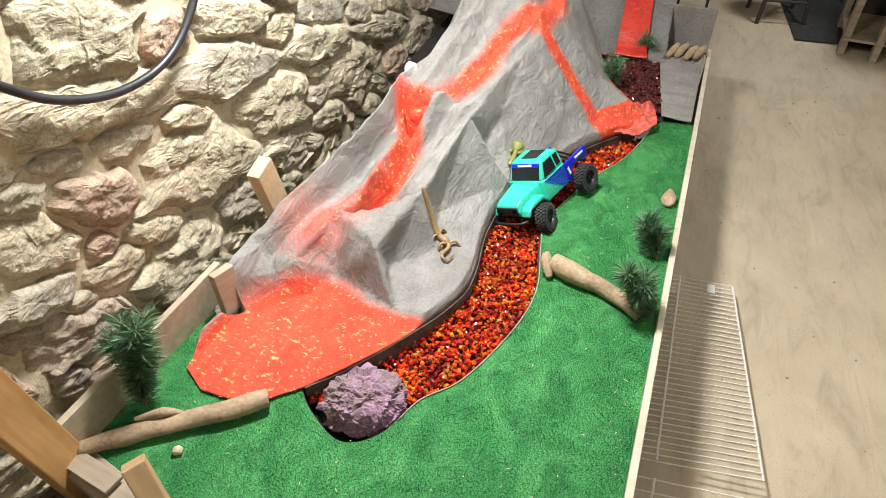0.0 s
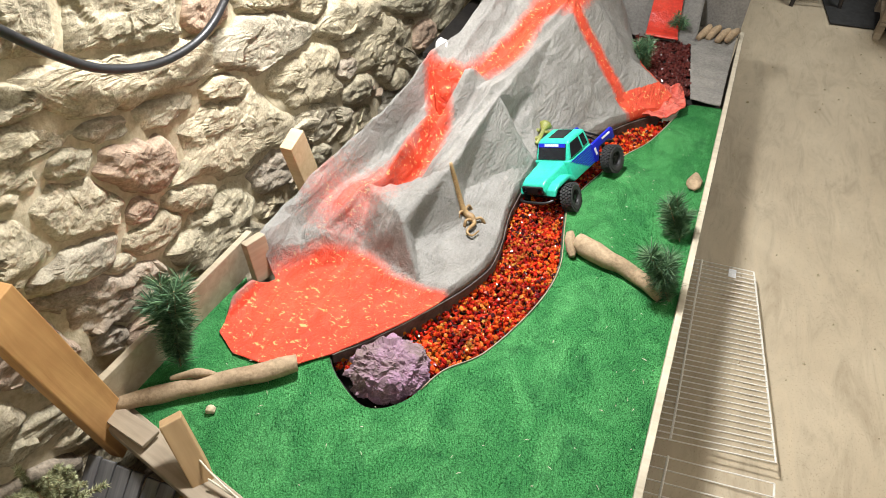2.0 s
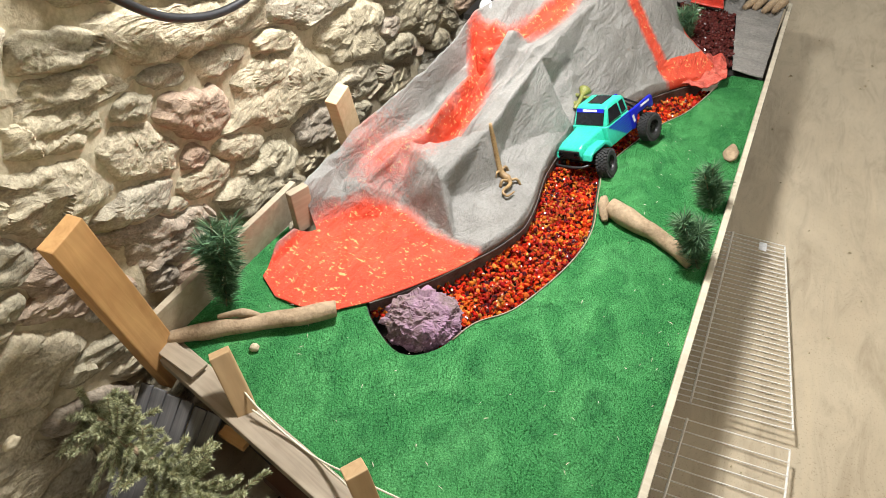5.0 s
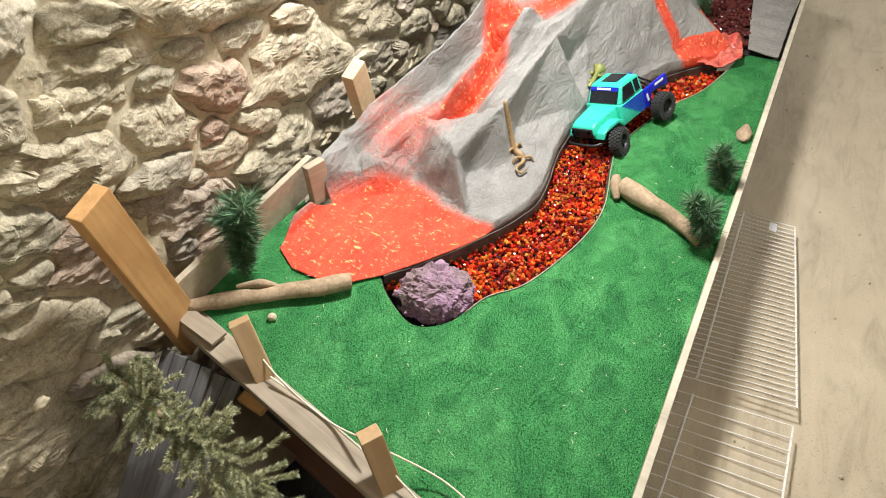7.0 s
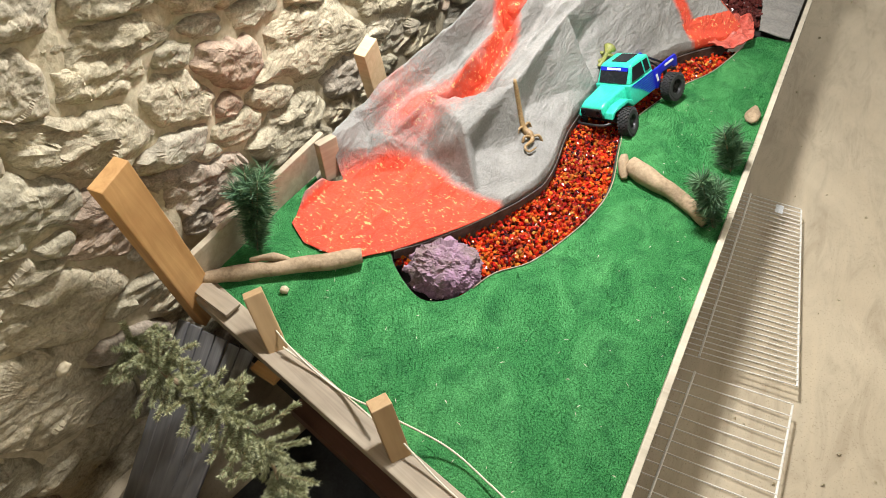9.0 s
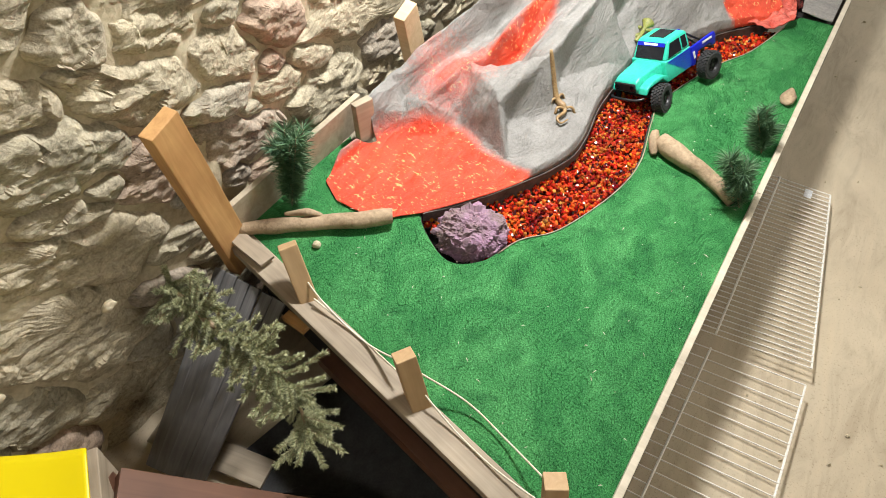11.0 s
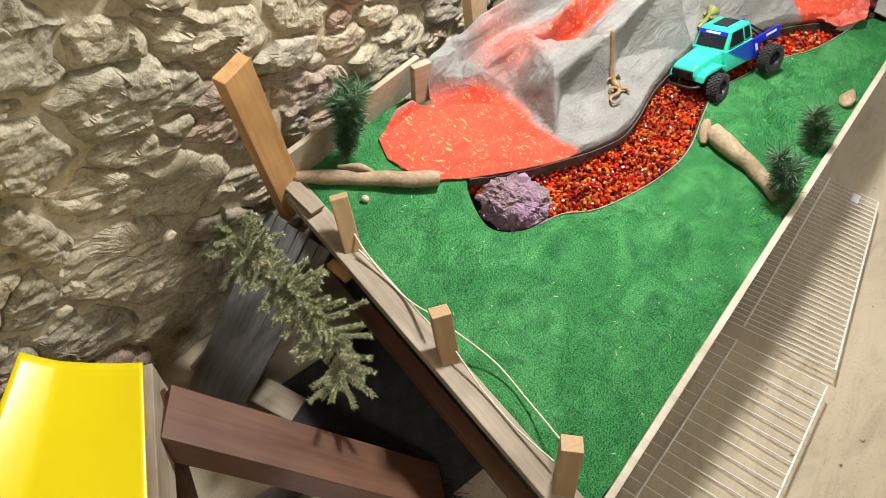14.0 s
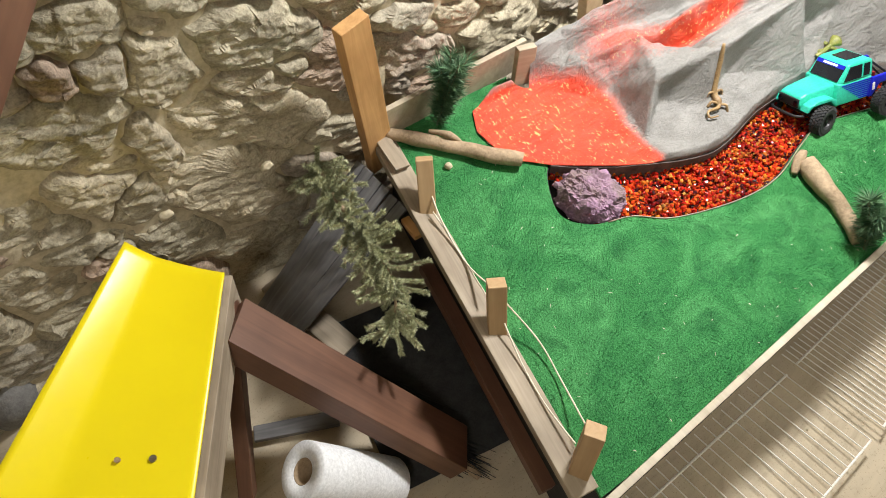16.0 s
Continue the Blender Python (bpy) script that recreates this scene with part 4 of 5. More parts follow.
def big_branch():
    t = thing("pine_branch", "large frosted grey-green artificial pine branch leaning over", "pine branch", Matrix.Translation((-0.9, -0.05, -0.1)))
    rng = random.Random(9)
    base = Vector((-0.9, -0.05, -0.1))
    main = [Vector(p) - base for p in ((-1.181, -0.045, -0.02), (-0.995, -0.087, 0.0), (-0.841, -0.093, 0.0), (-0.685, -0.118, -0.03), (-0.584, -0.187, -0.1))]
    main = bend(main, 28)
    part("stem", tube(main, [0.009 - 0.006 * i / len(main) for i in range(len(main))], 7), M_BARK, t)
    twigs = []
    for k in range(170):
        u = rng.uniform(0.0, 0.97) * (len(main) - 1)
        i = int(u)
        p = main[i].lerp(main[i + 1], u - i)
        d = (main[i + 1] - main[i]).normalized()
        a = rng.uniform(0, 6.283)
        o = d.orthogonal().normalized()
        o = o * math.cos(a) + d.cross(o) * math.sin(a)
        n = rng.uniform(0.05, 0.13)
        w = (d * rng.uniform(0.2, 0.9) + o).normalized()
        twigs.append(bend([p, p + w * n * 0.5, p + w * n + Vector((0, 0, rng.uniform(-0.01, 0.02)))], 8))
    bm = bmesh.new()
    for s in twigs:
        b = tube(s, 0.0015, 4)
        me = bpy.data.meshes.new("twig")
        b.to_mesh(me)
        b.free()
        bm.from_mesh(me)
        bpy.data.meshes.remove(me)
    part("brushwood", bm, M_BARK, t)
    needles("needles", twigs, 0.015, 430, M_NEEDLE_GREY, t, 0.0009, 12, 0.1)
    return t


big_branch()


# ---- wire shelves on the floor beside the deck ----
def wire_shelf(l0, l1, r0, r1, pitch, z, label):
    """A coated wire shelf: two long rails, a lip rail and cross wires."""
    t = thing("wire_shelf", label, "wire shelf", Matrix.Translation((l0[0], l0[1], z)), "wire shelves beside the deck")
    o = Vector((l0[0], l0[1], 0))
    L0, L1, R0, R1 = (Vector((p[0], p[1], 0)) - o for p in (l0, l1, r0, r1))
    part("rail", tube([L0, L1], 0.0042, 8), M_WIRE, t)
    part("rail", tube([R0, R1], 0.0038, 8), M_WIRE, t)
    n = max(2, round((L1 - L0).length / pitch))
    d = L0 - R0
    lip = 0.055
    unit = tube([Vector((0, 0, 0)), Vector((1, 0, 0))], 1.0, 6)
    me = mesh_of("cross_wire", unit, M_WIRE, True)
    for i in range(n + 1):
        a, b = R0.lerp(R1, i / n), L0.lerp(L1, i / n)
        e = b + (b - a).normalized() * lip + Vector((0, 0, -0.012))
        w = new("cross_wire", me)
        w.parent = t
        dv = e - a
        w.matrix_local = Matrix.Translation(a + Vector((0, 0, 0.003))) @ dv.to_track_quat("X", "Z").to_matrix().to_4x4() @ Matrix.Diagonal((dv.length, 0.0025, 0.0025, 1))
    return t


wire_shelf((0.283, 0.93), (0.306, 1.845), (0.603, 0.965), (0.512, 1.845), 0.0254, -0.41, "white coated closet wire shelf with close wires")
wire_shelf((0.215, -0.30), (0.283, 0.86), (0.575, -0.30), (0.597, 0.885), 0.046, -0.405, "white coated wire shelf with wide-set wires")
tagged(part("floor_tag", block(0.03, 0.05, 0.002, 0.0005), M_PAPER, m=Matrix.Translation((*(0.426, 1.792, -0.4)[:2], -0.398))), "small pale paper tag lying on the wire shelf", "tag")


# ---- cable ----
cable = part("wall_cable", tube(bend([(-1.17, 0.34, 0.96), (-1.17, 0.45, 0.845), (-1.17, 0.565, 0.759), (-1.17, 0.733, 0.703), (-1.17, 0.907, 0.713), (-1.17, 1.05, 0.81), (-1.17, 1.17, 0.984)], 60), 0.0105, 12), M_CABLE, smooth=True)
tagged(cable, "thick black cable sagging along the stone wall", "cable")


# ---- model truck ----
def prism(profile, half, mat_side=None, taper=None, bev=0.004):
    """A body of an (x, z) outline, as wide as half on each side; taper(x, z) narrows it."""
    bm = bmesh.new()
    rows = []
    for s in (-1, 1):
        rows.append([bm.verts.new((x, s * half * (taper(x, z) if taper else 1.0), z)) for x, z in profile])
    n = len(profile)
    bm.faces.new(rows[0])
    bm.faces.new(rows[1][::-1])
    for i in range(n):
        bm.faces.new((rows[0][i], rows[1][i], rows[1][(i + 1) % n], rows[0][(i + 1) % n]))
    bmesh.ops.recalc_face_normals(bm, faces=bm.faces[:])
    if bev:
        bmesh.ops.bevel(bm, geom=bm.edges[:], offset=bev, segments=3, affect="EDGES", profile=0.5)
    return bm


def wheel_meshes():
    """Knobbly tyre and a dished rim, axle along y."""
    R, W = 0.058, 0.044
    bm = bmesh.new()
    prof = [(0.032, -W / 2), (0.048, -W / 2 - 0.001), (0.054, -W / 2 + 0.004), (R - 0.004, -W / 4), (R - 0.004, W / 4), (0.054, W / 2 - 0.004), (0.048, W / 2 + 0.001), (0.032, W / 2)]
    n = 40
    ring = [[bm.verts.new((r * math.cos(2 * math.pi * k / n), y, r * math.sin(2 * math.pi * k / n))) for r, y in prof] for k in range(n)]
    for k in range(n):
        for j in range(len(prof)):
            a, b = ring[k], ring[(k + 1) % n]
            bm.faces.new((a[j], a[(j + 1) % len(prof)], b[(j + 1) % len(prof)], b[j]))
    for k in range(26):
        for row, y in enumerate((-0.0165, -0.0055, 0.0055, 0.0165)):
            a = 2 * math.pi * (k + 0.5 * (row % 2)) / 26
            m = Matrix.Rotation(-a, 4, "Y") @ Matrix.Translation((R - 0.003, y, 0)) @ Matrix.Rotation(0.35 * (1 if row % 2 else -1), 4, "X") @ Matrix.Diagonal((0.009, 0.0095, 0.009, 1))
            bmesh.ops.create_cube(bm, size=1, matrix=m)
    bmesh.ops.recalc_face_normals(bm, faces=bm.faces[:])
    tyre = mesh_of("tyre", bm, M_RUBBER)
    bm = bmesh.new()
    prof = [(0.034, -0.018), (0.034, 0.018), (0.029, 0.018), (0.026, 0.008), (0.010, 0.006), (0.008, 0.016), (0.0001, 0.017)]
    n = 24
    ring = [[bm.verts.new((r * math.cos(2 * math.pi * k / n), y, r * math.sin(2 * math.pi * k / n))) for r, y in prof] for k in range(n)]
    for k in range(n):
        for j in range(len(prof) - 1):
            a, b = ring[k], ring[(k + 1) % n]
            bm.faces.new((a[j], a[j + 1], b[j + 1], b[j]))
    for k in range(6):
        m = Matrix.Rotation(k * math.pi / 3, 4, "Y") @ Matrix.Translation((0.018, 0.010, 0)) @ Matrix.Diagonal((0.017, 0.006, 0.006, 1))
        bmesh.ops.create_cube(bm, size=1, matrix=m)
    bmesh.ops.recalc_face_normals(bm, faces=bm.faces[:])
    return tyre, mesh_of("rim", bm, M_RIM)


def build_truck():
    t = thing("model_truck", "teal and blue radio-controlled pickup with big black tyres", "model truck", pose(-0.248, 1.618, -0.038, 25, 5, -110) @ Matrix.Scale(0.89, 4))
    tyre, rim = wheel_meshes()
    for x in (0.155, -0.155):
        for y in (-0.110, 0.110):
            w = new("wheel")
            w.parent = t
            turn = 16 if x > 0 else 0
            w.matrix_local = pose(x, y, 0.058, 0, 0, (180 if y < 0 else 0) + turn)
            for nm, me in (("tyre", tyre), ("rim", rim)):
                o = new(nm, me)
                o.parent = w
    part("chassis", block(0.36, 0.075, 0.04, 0.006, 0, (0, 0, 0.085)), M_RIM, t)
    for x in (0.155, -0.155):
        part("axle", tube([(x, -0.085, 0.06), (x, 0.085, 0.06)], 0.012, 10), M_RIM, t)
        for s in (-1, 1):
            part("shock", tube([(x - 0.03, s * 0.055, 0.07), (x - 0.045, s * 0.05, 0.13)], 0.009, 10), M_RIM, t)
    # body panels
    hood = prism([(0.075, 0.105), (0.225, 0.10), (0.232, 0.125), (0.228, 0.152), (0.20, 0.163), (0.075, 0.175)], 0.072, taper=lambda x, z: 1.0 - 0.16 * (x - 0.075) / 0.15 - (0.08 if z > 0.15 else 0), bev=0.008)
    part("hood", hood, M_TEAL, t, "teal bonnet", smooth=True)
    for s in (-1, 1):
        fen = prism([(0.085, 0.10), (0.098, 0.128), (0.125, 0.142), (0.185, 0.142), (0.222, 0.128), (0.232, 0.105), (0.222, 0.105), (0.205, 0.124), (0.125, 0.126), (0.10, 0.10)], 0.021, bev=0.003)
        part("fender", fen, M_TEAL, t, "teal wheel arch", m=pose(0, s * 0.082, 0), smooth=True)
    part("grille", block(0.008, 0.105, 0.036, 0.004, 0, (0.232, 0, 0.128)), M_RIM, t, "black slotted grille")
    for s in (-1, 1):
        part("headlight", tube([(0.230, s * 0.04, 0.128), (0.238, s * 0.04, 0.128)], 0.012, 14), M_TINT, t)
    part("bumper", tube(bend([(0.225, -0.085, 0.085), (0.25, -0.06, 0.085), (0.255, 0, 0.085), (0.25, 0.06, 0.085), (0.225, 0.085, 0.085)], 20), 0.006, 8), M_RIM, t, smooth=True)
    nar = lambda x, z: 1.0 if z < 0.18 else 1.0 - 0.13 * (z - 0.18) / 0.07
    tub = prism([(0.085, 0.085), (0.085, 0.178), (-0.075, 0.178), (-0.075, 0.085)], 0.088, bev=0.007)
    part("cab_lower", tub, M_TEAL, t, "teal door panels", smooth=True)
    cab = prism([(0.078, 0.176), (0.045, 0.240), (0.03, 0.247), (-0.062, 0.247), (-0.072, 0.24), (-0.076, 0.176)], 0.086, taper=nar, bev=0.007)
    part("cab_upper", cab, M_TEAL, t, "teal cab and roof", smooth=True)
    part("sunroof", block(0.072, 0.075, 0.003, 0.001, 0, (-0.018, 0, 0.248)), M_TINT, t, "dark roof panel")
    ws = part("windscreen", block(0.003, 0.138, 0.062, 0.001, 0), M_TINT, t, "dark tinted windscreen with a banner", m=pose(0.0635, 0, 0.209, 0, -28, 0))
    part("banner", block(0.002, 0.136, 0.016, 0.0005, 0, (0.0022, 0, 0.026)), M_BLUE, ws)
    part("banner_print", block(0.002, 0.07, 0.009, 0.0005, 0, (0.0035, 0, 0.026)), M_WHITE, ws)
    for s in (-1, 1):
        side = prism([(0.062, 0.184), (0.036, 0.236), (-0.018, 0.236), (-0.018, 0.184)], 0.0015, bev=0)
        part("door_window", side, M_TINT, t, m=pose(0, s * 0.0835, 0.21) @ pose(0, 0, 0, s * 9, 0, 0) @ pose(0, 0, -0.21))
        quarter = prism([(-0.03, 0.188), (-0.03, 0.235), (-0.056, 0.235), (-0.056, 0.188)], 0.0015, bev=0)
        part("quarter_window", quarter, M_TINT, t, m=pose(0, s * 0.0835, 0.21) @ pose(0, 0, 0, s * 9, 0, 0) @ pose(0, 0, -0.21))
        for k in range(9):
            x0 = 0.07 - 0.012 * k
            part("stripe", prism([(x0, 0.166 - 0.009 * k), (x0 - 0.004, 0.170 - 0.009 * k), (-0.075, 0.170 - 0.009 * k), (-0.075, 0.1635 - 0.009 * k)], 0.001, bev=0), M_BLUE, t, "dark blue graphic stripe", m=pose(0, s * 0.0885, 0))
        bed = prism([(-0.076, 0.085), (-0.076, 0.168), (-0.225, 0.172), (-0.235, 0.16), (-0.232, 0.12), (-0.21, 0.118), (-0.195, 0.135), (-0.12, 0.135), (-0.10, 0.10), (-0.095, 0.085)], 0.006, bev=0.003)
        part("bed_side", bed, M_BLUE, t, "blue pickup bed panel", m=pose(0, s * 0.085, 0), smooth=True)
        part("bed_print", block(0.06, 0.002, 0.009, 0.0005, 0), M_WHITE, t, m=pose(-0.175, s * 0.0925, 0.158))
        part("door_print", block(0.012, 0.002, 0.032, 0.0005, 0), M_WHITE, t, m=pose(-0.088, s * 0.0925, 0.13, 0, 10, 0))
        part("roll_bar", tube([(-0.085, s * 0.05, 0.225), (-0.19, s * 0.055, 0.145)], 0.0045, 8), M_RIM, t)
        part("roll_bar", tube([(-0.085, s * 0.02, 0.225), (-0.16, s * 0.055, 0.14)], 0.004, 8), M_RIM, t)
    part("bed_floor", block(0.13, 0.15, 0.01, 0.002, 0, (-0.15, 0, 0.125)), M_RIM, t)
    part("bed_crate", block(0.05, 0.06, 0.025, 0.003, 0, (-0.12, 0.01, 0.145)), M_RED, t, "red fuel cell in the bed")
    part("cross_bar", tube([(-0.085, -0.06, 0.225), (-0.085, 0.06, 0.225)], 0.0045, 8), M_RIM, t)
    part("rear_bumper", tube([(-0.235, -0.075, 0.10), (-0.235, 0.075, 0.10)], 0.006, 8), M_RIM, t)
    return t


build_truck()


# ---- toy animals: each one plain figure ----
def blob_line(points, radii, sides=10):
    return tube(points, radii, sides, wobble=0.0015)


def join_bm(parts):
    bm = bmesh.new()
    for b in parts:
        me = bpy.data.meshes.new("x")
        b.to_mesh(me)
        b.free()
        bm.from_mesh(me)
        bpy.data.meshes.remove(me)
    return bm


def toy_lizard():
    pts = [on_mountain(p, 0.012) for p in ((-0.6, 1.207, 0.217), (-0.573, 1.196, 0.198), (-0.538, 1.177, 0.165), (-0.506, 1.167, 0.14), (-0.492, 1.148, 0.119), (-0.499, 1.102, 0.107), (-0.48, 1.091, 0.094), (-0.467, 1.126, 0.097))]
    line = bend(pts, 42)
    rr = [float(np.interp(i / (len(line) - 1), [0, 0.1, 0.25, 0.4, 0.5, 0.7, 1.0], [0.005, 0.010, 0.010, 0.014, 0.008, 0.005, 0.0025])) for i in range(len(line))]
    o = line[0]
    bits = [blob_line([p - o for p in line], rr)]
    for k, s in ((12, 1), (12, -1), (20, 1), (20, -1)):
        p, d = line[k] - o, (line[k + 1] - line[k]).normalized()
        side = d.cross(Vector((0.3, 0, 1))).normalized() * s
        bits.append(blob_line(bend([p, p + side * 0.028 + Vector((0, 0, 0.004)), p + side * 0.04 + d * 0.012 - Vector((0, 0, 0.012))], 8), 0.005, 7))
    ob = part("toy_lizard", join_bm(bits), M_LIZARD, smooth=True)
    ob.location = o
    return tagged(ob, "brown plastic toy lizard with a curled tail", "toy lizard")


def toy_dinosaur():
    o = on_mountain((-0.41, 1.684, 0.138), 0.008)
    bits = [blob_line(bend([(-0.055, 0.02, 0.03), (-0.03, 0.01, 0.035), (0.0, 0, 0.03), (0.03, -0.01, 0.035), (0.055, -0.02, 0.03)], 20), [0.012, 0.02, 0.026, 0.03, 0.026, 0.02, 0.018, 0.012, 0.01] + [0.01] * 12)]
    for x, y in ((-0.02, -0.035), (-0.01, 0.035), (0.03, -0.045), (0.035, 0.03)):
        bits.append(blob_line(bend([(x * 0.7, y * 0.3, 0.03), (x, y * 0.8, 0.02), (x * 1.3, y * 1.1, -0.005), (x * 1.5, y * 1.3, -0.008)], 9), 0.0085, 7))
    ob = part("toy_dinosaur", join_bm(bits), M_DINO, smooth=True)
    ob.matrix_world = Matrix.Translation(o) @ pose(0, 0, 0, 5, 25, -75) @ Matrix.Diagonal((0.85, 0.85, 0.6, 1))
    return tagged(ob, "olive green plastic toy reptile on the canvas", "toy reptile")


toy_lizard()
toy_dinosaur()


# ---- yellow slide, brown frame and clutter in front of the deck ----
def yellow_slide():
    a, b = Vector((-1.1, -0.66, 0.15)), Vector((-0.89, -0.507, 0.15))
    c, d = Vector((-0.674, -1.138, 0.21)), Vector((-0.424, -0.835, 0.21))
    c, d = c + (c - a) * 0.35, d + (d - b) * 0.35
    t = thing("yellow_slide", "bright yellow curved plastic slide on a brown frame", "slide", Matrix.Translation(a))
    nu, nv = 30, 40
    verts = []
    for j in range(nv):
        v = j / (nv - 1)
        for i in range(nu):
            u = i / (nu - 1)
            p = a.lerp(c, v).lerp(b.lerp(d, v), u) - a
            curl = 0.035 * max(0, 0.28 - u) / 0.28 * (1 - u) + 0.012 * (2 * u - 1) ** 2
            p.z += curl + 0.002 * noise.noise(Vector((u * 2, v * 3, 0)))
            verts.append(p)
    faces = [(j * nu + i, j * nu + i + 1, (j + 1) * nu + i + 1, (j + 1) * nu + i) for j in range(nv - 1) for i in range(nu - 1)]
    s = raw("sheet", verts, faces, M_YELLOW, t)
    so = s.modifiers.new("thickness", "SOLIDIFY")
    so.thickness, so.offset = 0.005, 1
    for p, r, m in ((Vector((-0.558, -0.859, 0.205)), 0.008, M_METAL), (Vector((-0.602, -0.917, 0.205)), 0.006, M_CARD)):
        part("screw", tube([p - a - Vector((0, 0, 0.004)), p - a + Vector((0, 0, 0.004))], r, 12), m, t, "brass screw head")
    # timber under the open side
    out = Vector((-(d - b).normalized().y, (d - b).normalized().x, 0)) * -1
    e0, e1 = b + Vector((0, 0, -0.085)), d + Vector((0, 0, -0.085))
    sp = bar("side_rail", e0, e1, 0.03, 0.14, M_PLANK, "", "", parent=None)
    tagged(sp, "worn brown board along the edge of the slide", "board")
    sp2 = bar("slide_leg", e0 + Vector((0.02, -0.02, 0.0)), Vector((-0.506, -0.767, -0.3)), 0.04, 0.07, M_DARKWOOD, "brown timber leg of the slide", "timber")
    return t


yellow_slide()
bar("brace_beam", (-0.80, -0.565, 0.07), (-0.24, -0.20, -0.40), 0.155, 0.075, M_DARKWOOD, "brown stained timber brace sloping to the floor", "timber", roll=-22)
bar("ceiling_arm", (-1.19, -0.588, 0.9), (-0.789, -0.852, 0.9), 0.10, 0.09, M_DARKWOOD, "dark brown timber arm above the slide", "timber")


def paper_roll():
    x, y, _ = (-0.308, -0.421, -0.44)
    t = thing("paper_roll", "white paper towel roll leaning over on the floor", "paper roll", Matrix.Translation((x, y, FLOOR_Z + 0.035)) @ (Vector((-0.433, -0.618, -0.15)) - Vector((x, y, FLOOR_Z + 0.035))).to_track_quat("Z", "Y").to_matrix().to_4x4())
    h = (Vector((-0.433, -0.618, -0.15)) - Vector((x, y, FLOOR_Z + 0.035))).length
    r, n = 0.082, 40
    bm = bmesh.new()
    prof = [(0.036, 0.0), (r - 0.002, 0.0), (r, 0.004), (r, h - 0.004), (r - 0.004, h), (0.036, h - 0.002)]
    ring = [[bm.verts.new((q * math.cos(2 * math.pi * k / n), q * math.sin(2 * math.pi * k / n), z)) for q, z in prof] for k in range(n)]
    for k in range(n):
        for j in range(len(prof)):
            p, q = ring[k], ring[(k + 1) % n]
            bm.faces.new((p[j], p[(j + 1) % 6], q[(j + 1) % 6], q[j]))
    bmesh.ops.recalc_face_normals(bm, faces=bm.faces[:])
    part("paper", bm, M_PAPER, t, smooth=True)
    bm = bmesh.new()
    prof = [(0.033, 0.002), (0.0358, 0.002), (0.0358, h - 0.004), (0.033, h - 0.004)]
    ring = [[bm.verts.new((q * math.cos(2 * math.pi * k / n), q * math.sin(2 * math.pi * k / n), z)) for q, z in prof] for k in range(n)]
    for k in range(n):
        for j in range(4):
            p, q = ring[k], ring[(k + 1) % n]
            bm.faces.new((p[j], p[(j + 1) % 4], q[(j + 1) % 4], q[j]))
    bmesh.ops.recalc_face_normals(bm, faces=bm.faces[:])
    part("core", bm, M_CARD, t, "brown cardboard core", smooth=True)
    return t


paper_roll()


def black_boards():
    """Rough black boards that lean from the plank down to the floor."""
    t0, t1 = Vector((-1.138, 0.085, -0.05)), Vector((-0.872, 0.089, -0.05))
    b0, b1 = Vector((-1.065, -0.417, -0.42)), Vector((-0.879, -0.389, -0.42))
    for k in range(6):
        u = (k + 0.5) / 6
        a, b = t0.lerp(t1, u), b0.lerp(b1, u)
        bar("black_board", a + Vector((0, 0, 0.004 * (k % 2))), b, 0.034 + 0.004 * (k % 3), 0.012, M_BLACKPLANK, "rough black weathered board leaning under the plank", "board")


black_boards()


def bristles():
    """Black stiff strands lying on the floor in the gap."""
    rng = np.random.default_rng(2)
    verts, faces = [], []
    a, b = np.array((-0.73, -0.33, -0.4)), np.array((-0.427, -0.306, -0.42))
    d = np.array((-0.302, -0.172, -0.44)) - np.array((-0.6, -0.312, -0.42))
    for _ in range(420):
        p = a + (b - a) * rng.uniform() + rng.normal(0, 0.012, 3)
        e = p + d * rng.uniform(0.4, 1.1) + rng.normal(0, 0.02, 3)
        p[2], e[2] = max(p[2], -0.465) , max(e[2], -0.465)
        w = np.array([0.0015, 0.0015, 0.001])
        i = len(verts)
        verts += [p - w, p + w, e + w, e - w]
        faces.append((i, i + 1, i + 2, i + 3))
    ob = raw("black_bristles", verts, faces, M_CABLE, smooth=False)
    return tagged(ob, "heap of stiff black broom bristles on the floor", "bristles", kind="stuff")


bristles()
bar("floor_board", (-1.138, -0.319, -0.45), (-0.747, -0.252, -0.45), 0.09, 0.02, M_PLANK, "grey-brown board lying on the floor by the wall", "board")
bar("floor_plank", (-0.702, -0.658, -0.45), (-0.578, -0.42, -0.45), 0.05, 0.025, M_BLACKPLANK, "dark plank lying under the brown brace", "plank")
# Added black sheet that darkens the floor where the gap is shaded.
tagged(part("rubber_mat", block(0.62, 0.42, 0.008, 0.002, 0.002, cuts=4), M_RUBBER, m=pose(-0.52, -0.14, FLOOR_Z + 0.012, 0, 0, -14)), "black sheet added for the shaded floor of the gap", "mat")
pebble("dark_sack", *(-1.257, -1.179, -0.38), (0.10, 0.09, 0.11), M_SHADECLOTH, "dark grey cloth sack slumped by the wall", "sack")
log([(-0.223, -0.206, -0.43), (-0.146, -0.19, -0.44)], [0.012, 0.016, 0.01], "pale wood scrap on the floor", 7.0)


# ---- far end of the deck ----
M_FILM = mottled("red_film", (0.45, 0.05, 0.035), (0.70, 0.17, 0.12), 14, 60, 0.18, 1.0, 0.01)

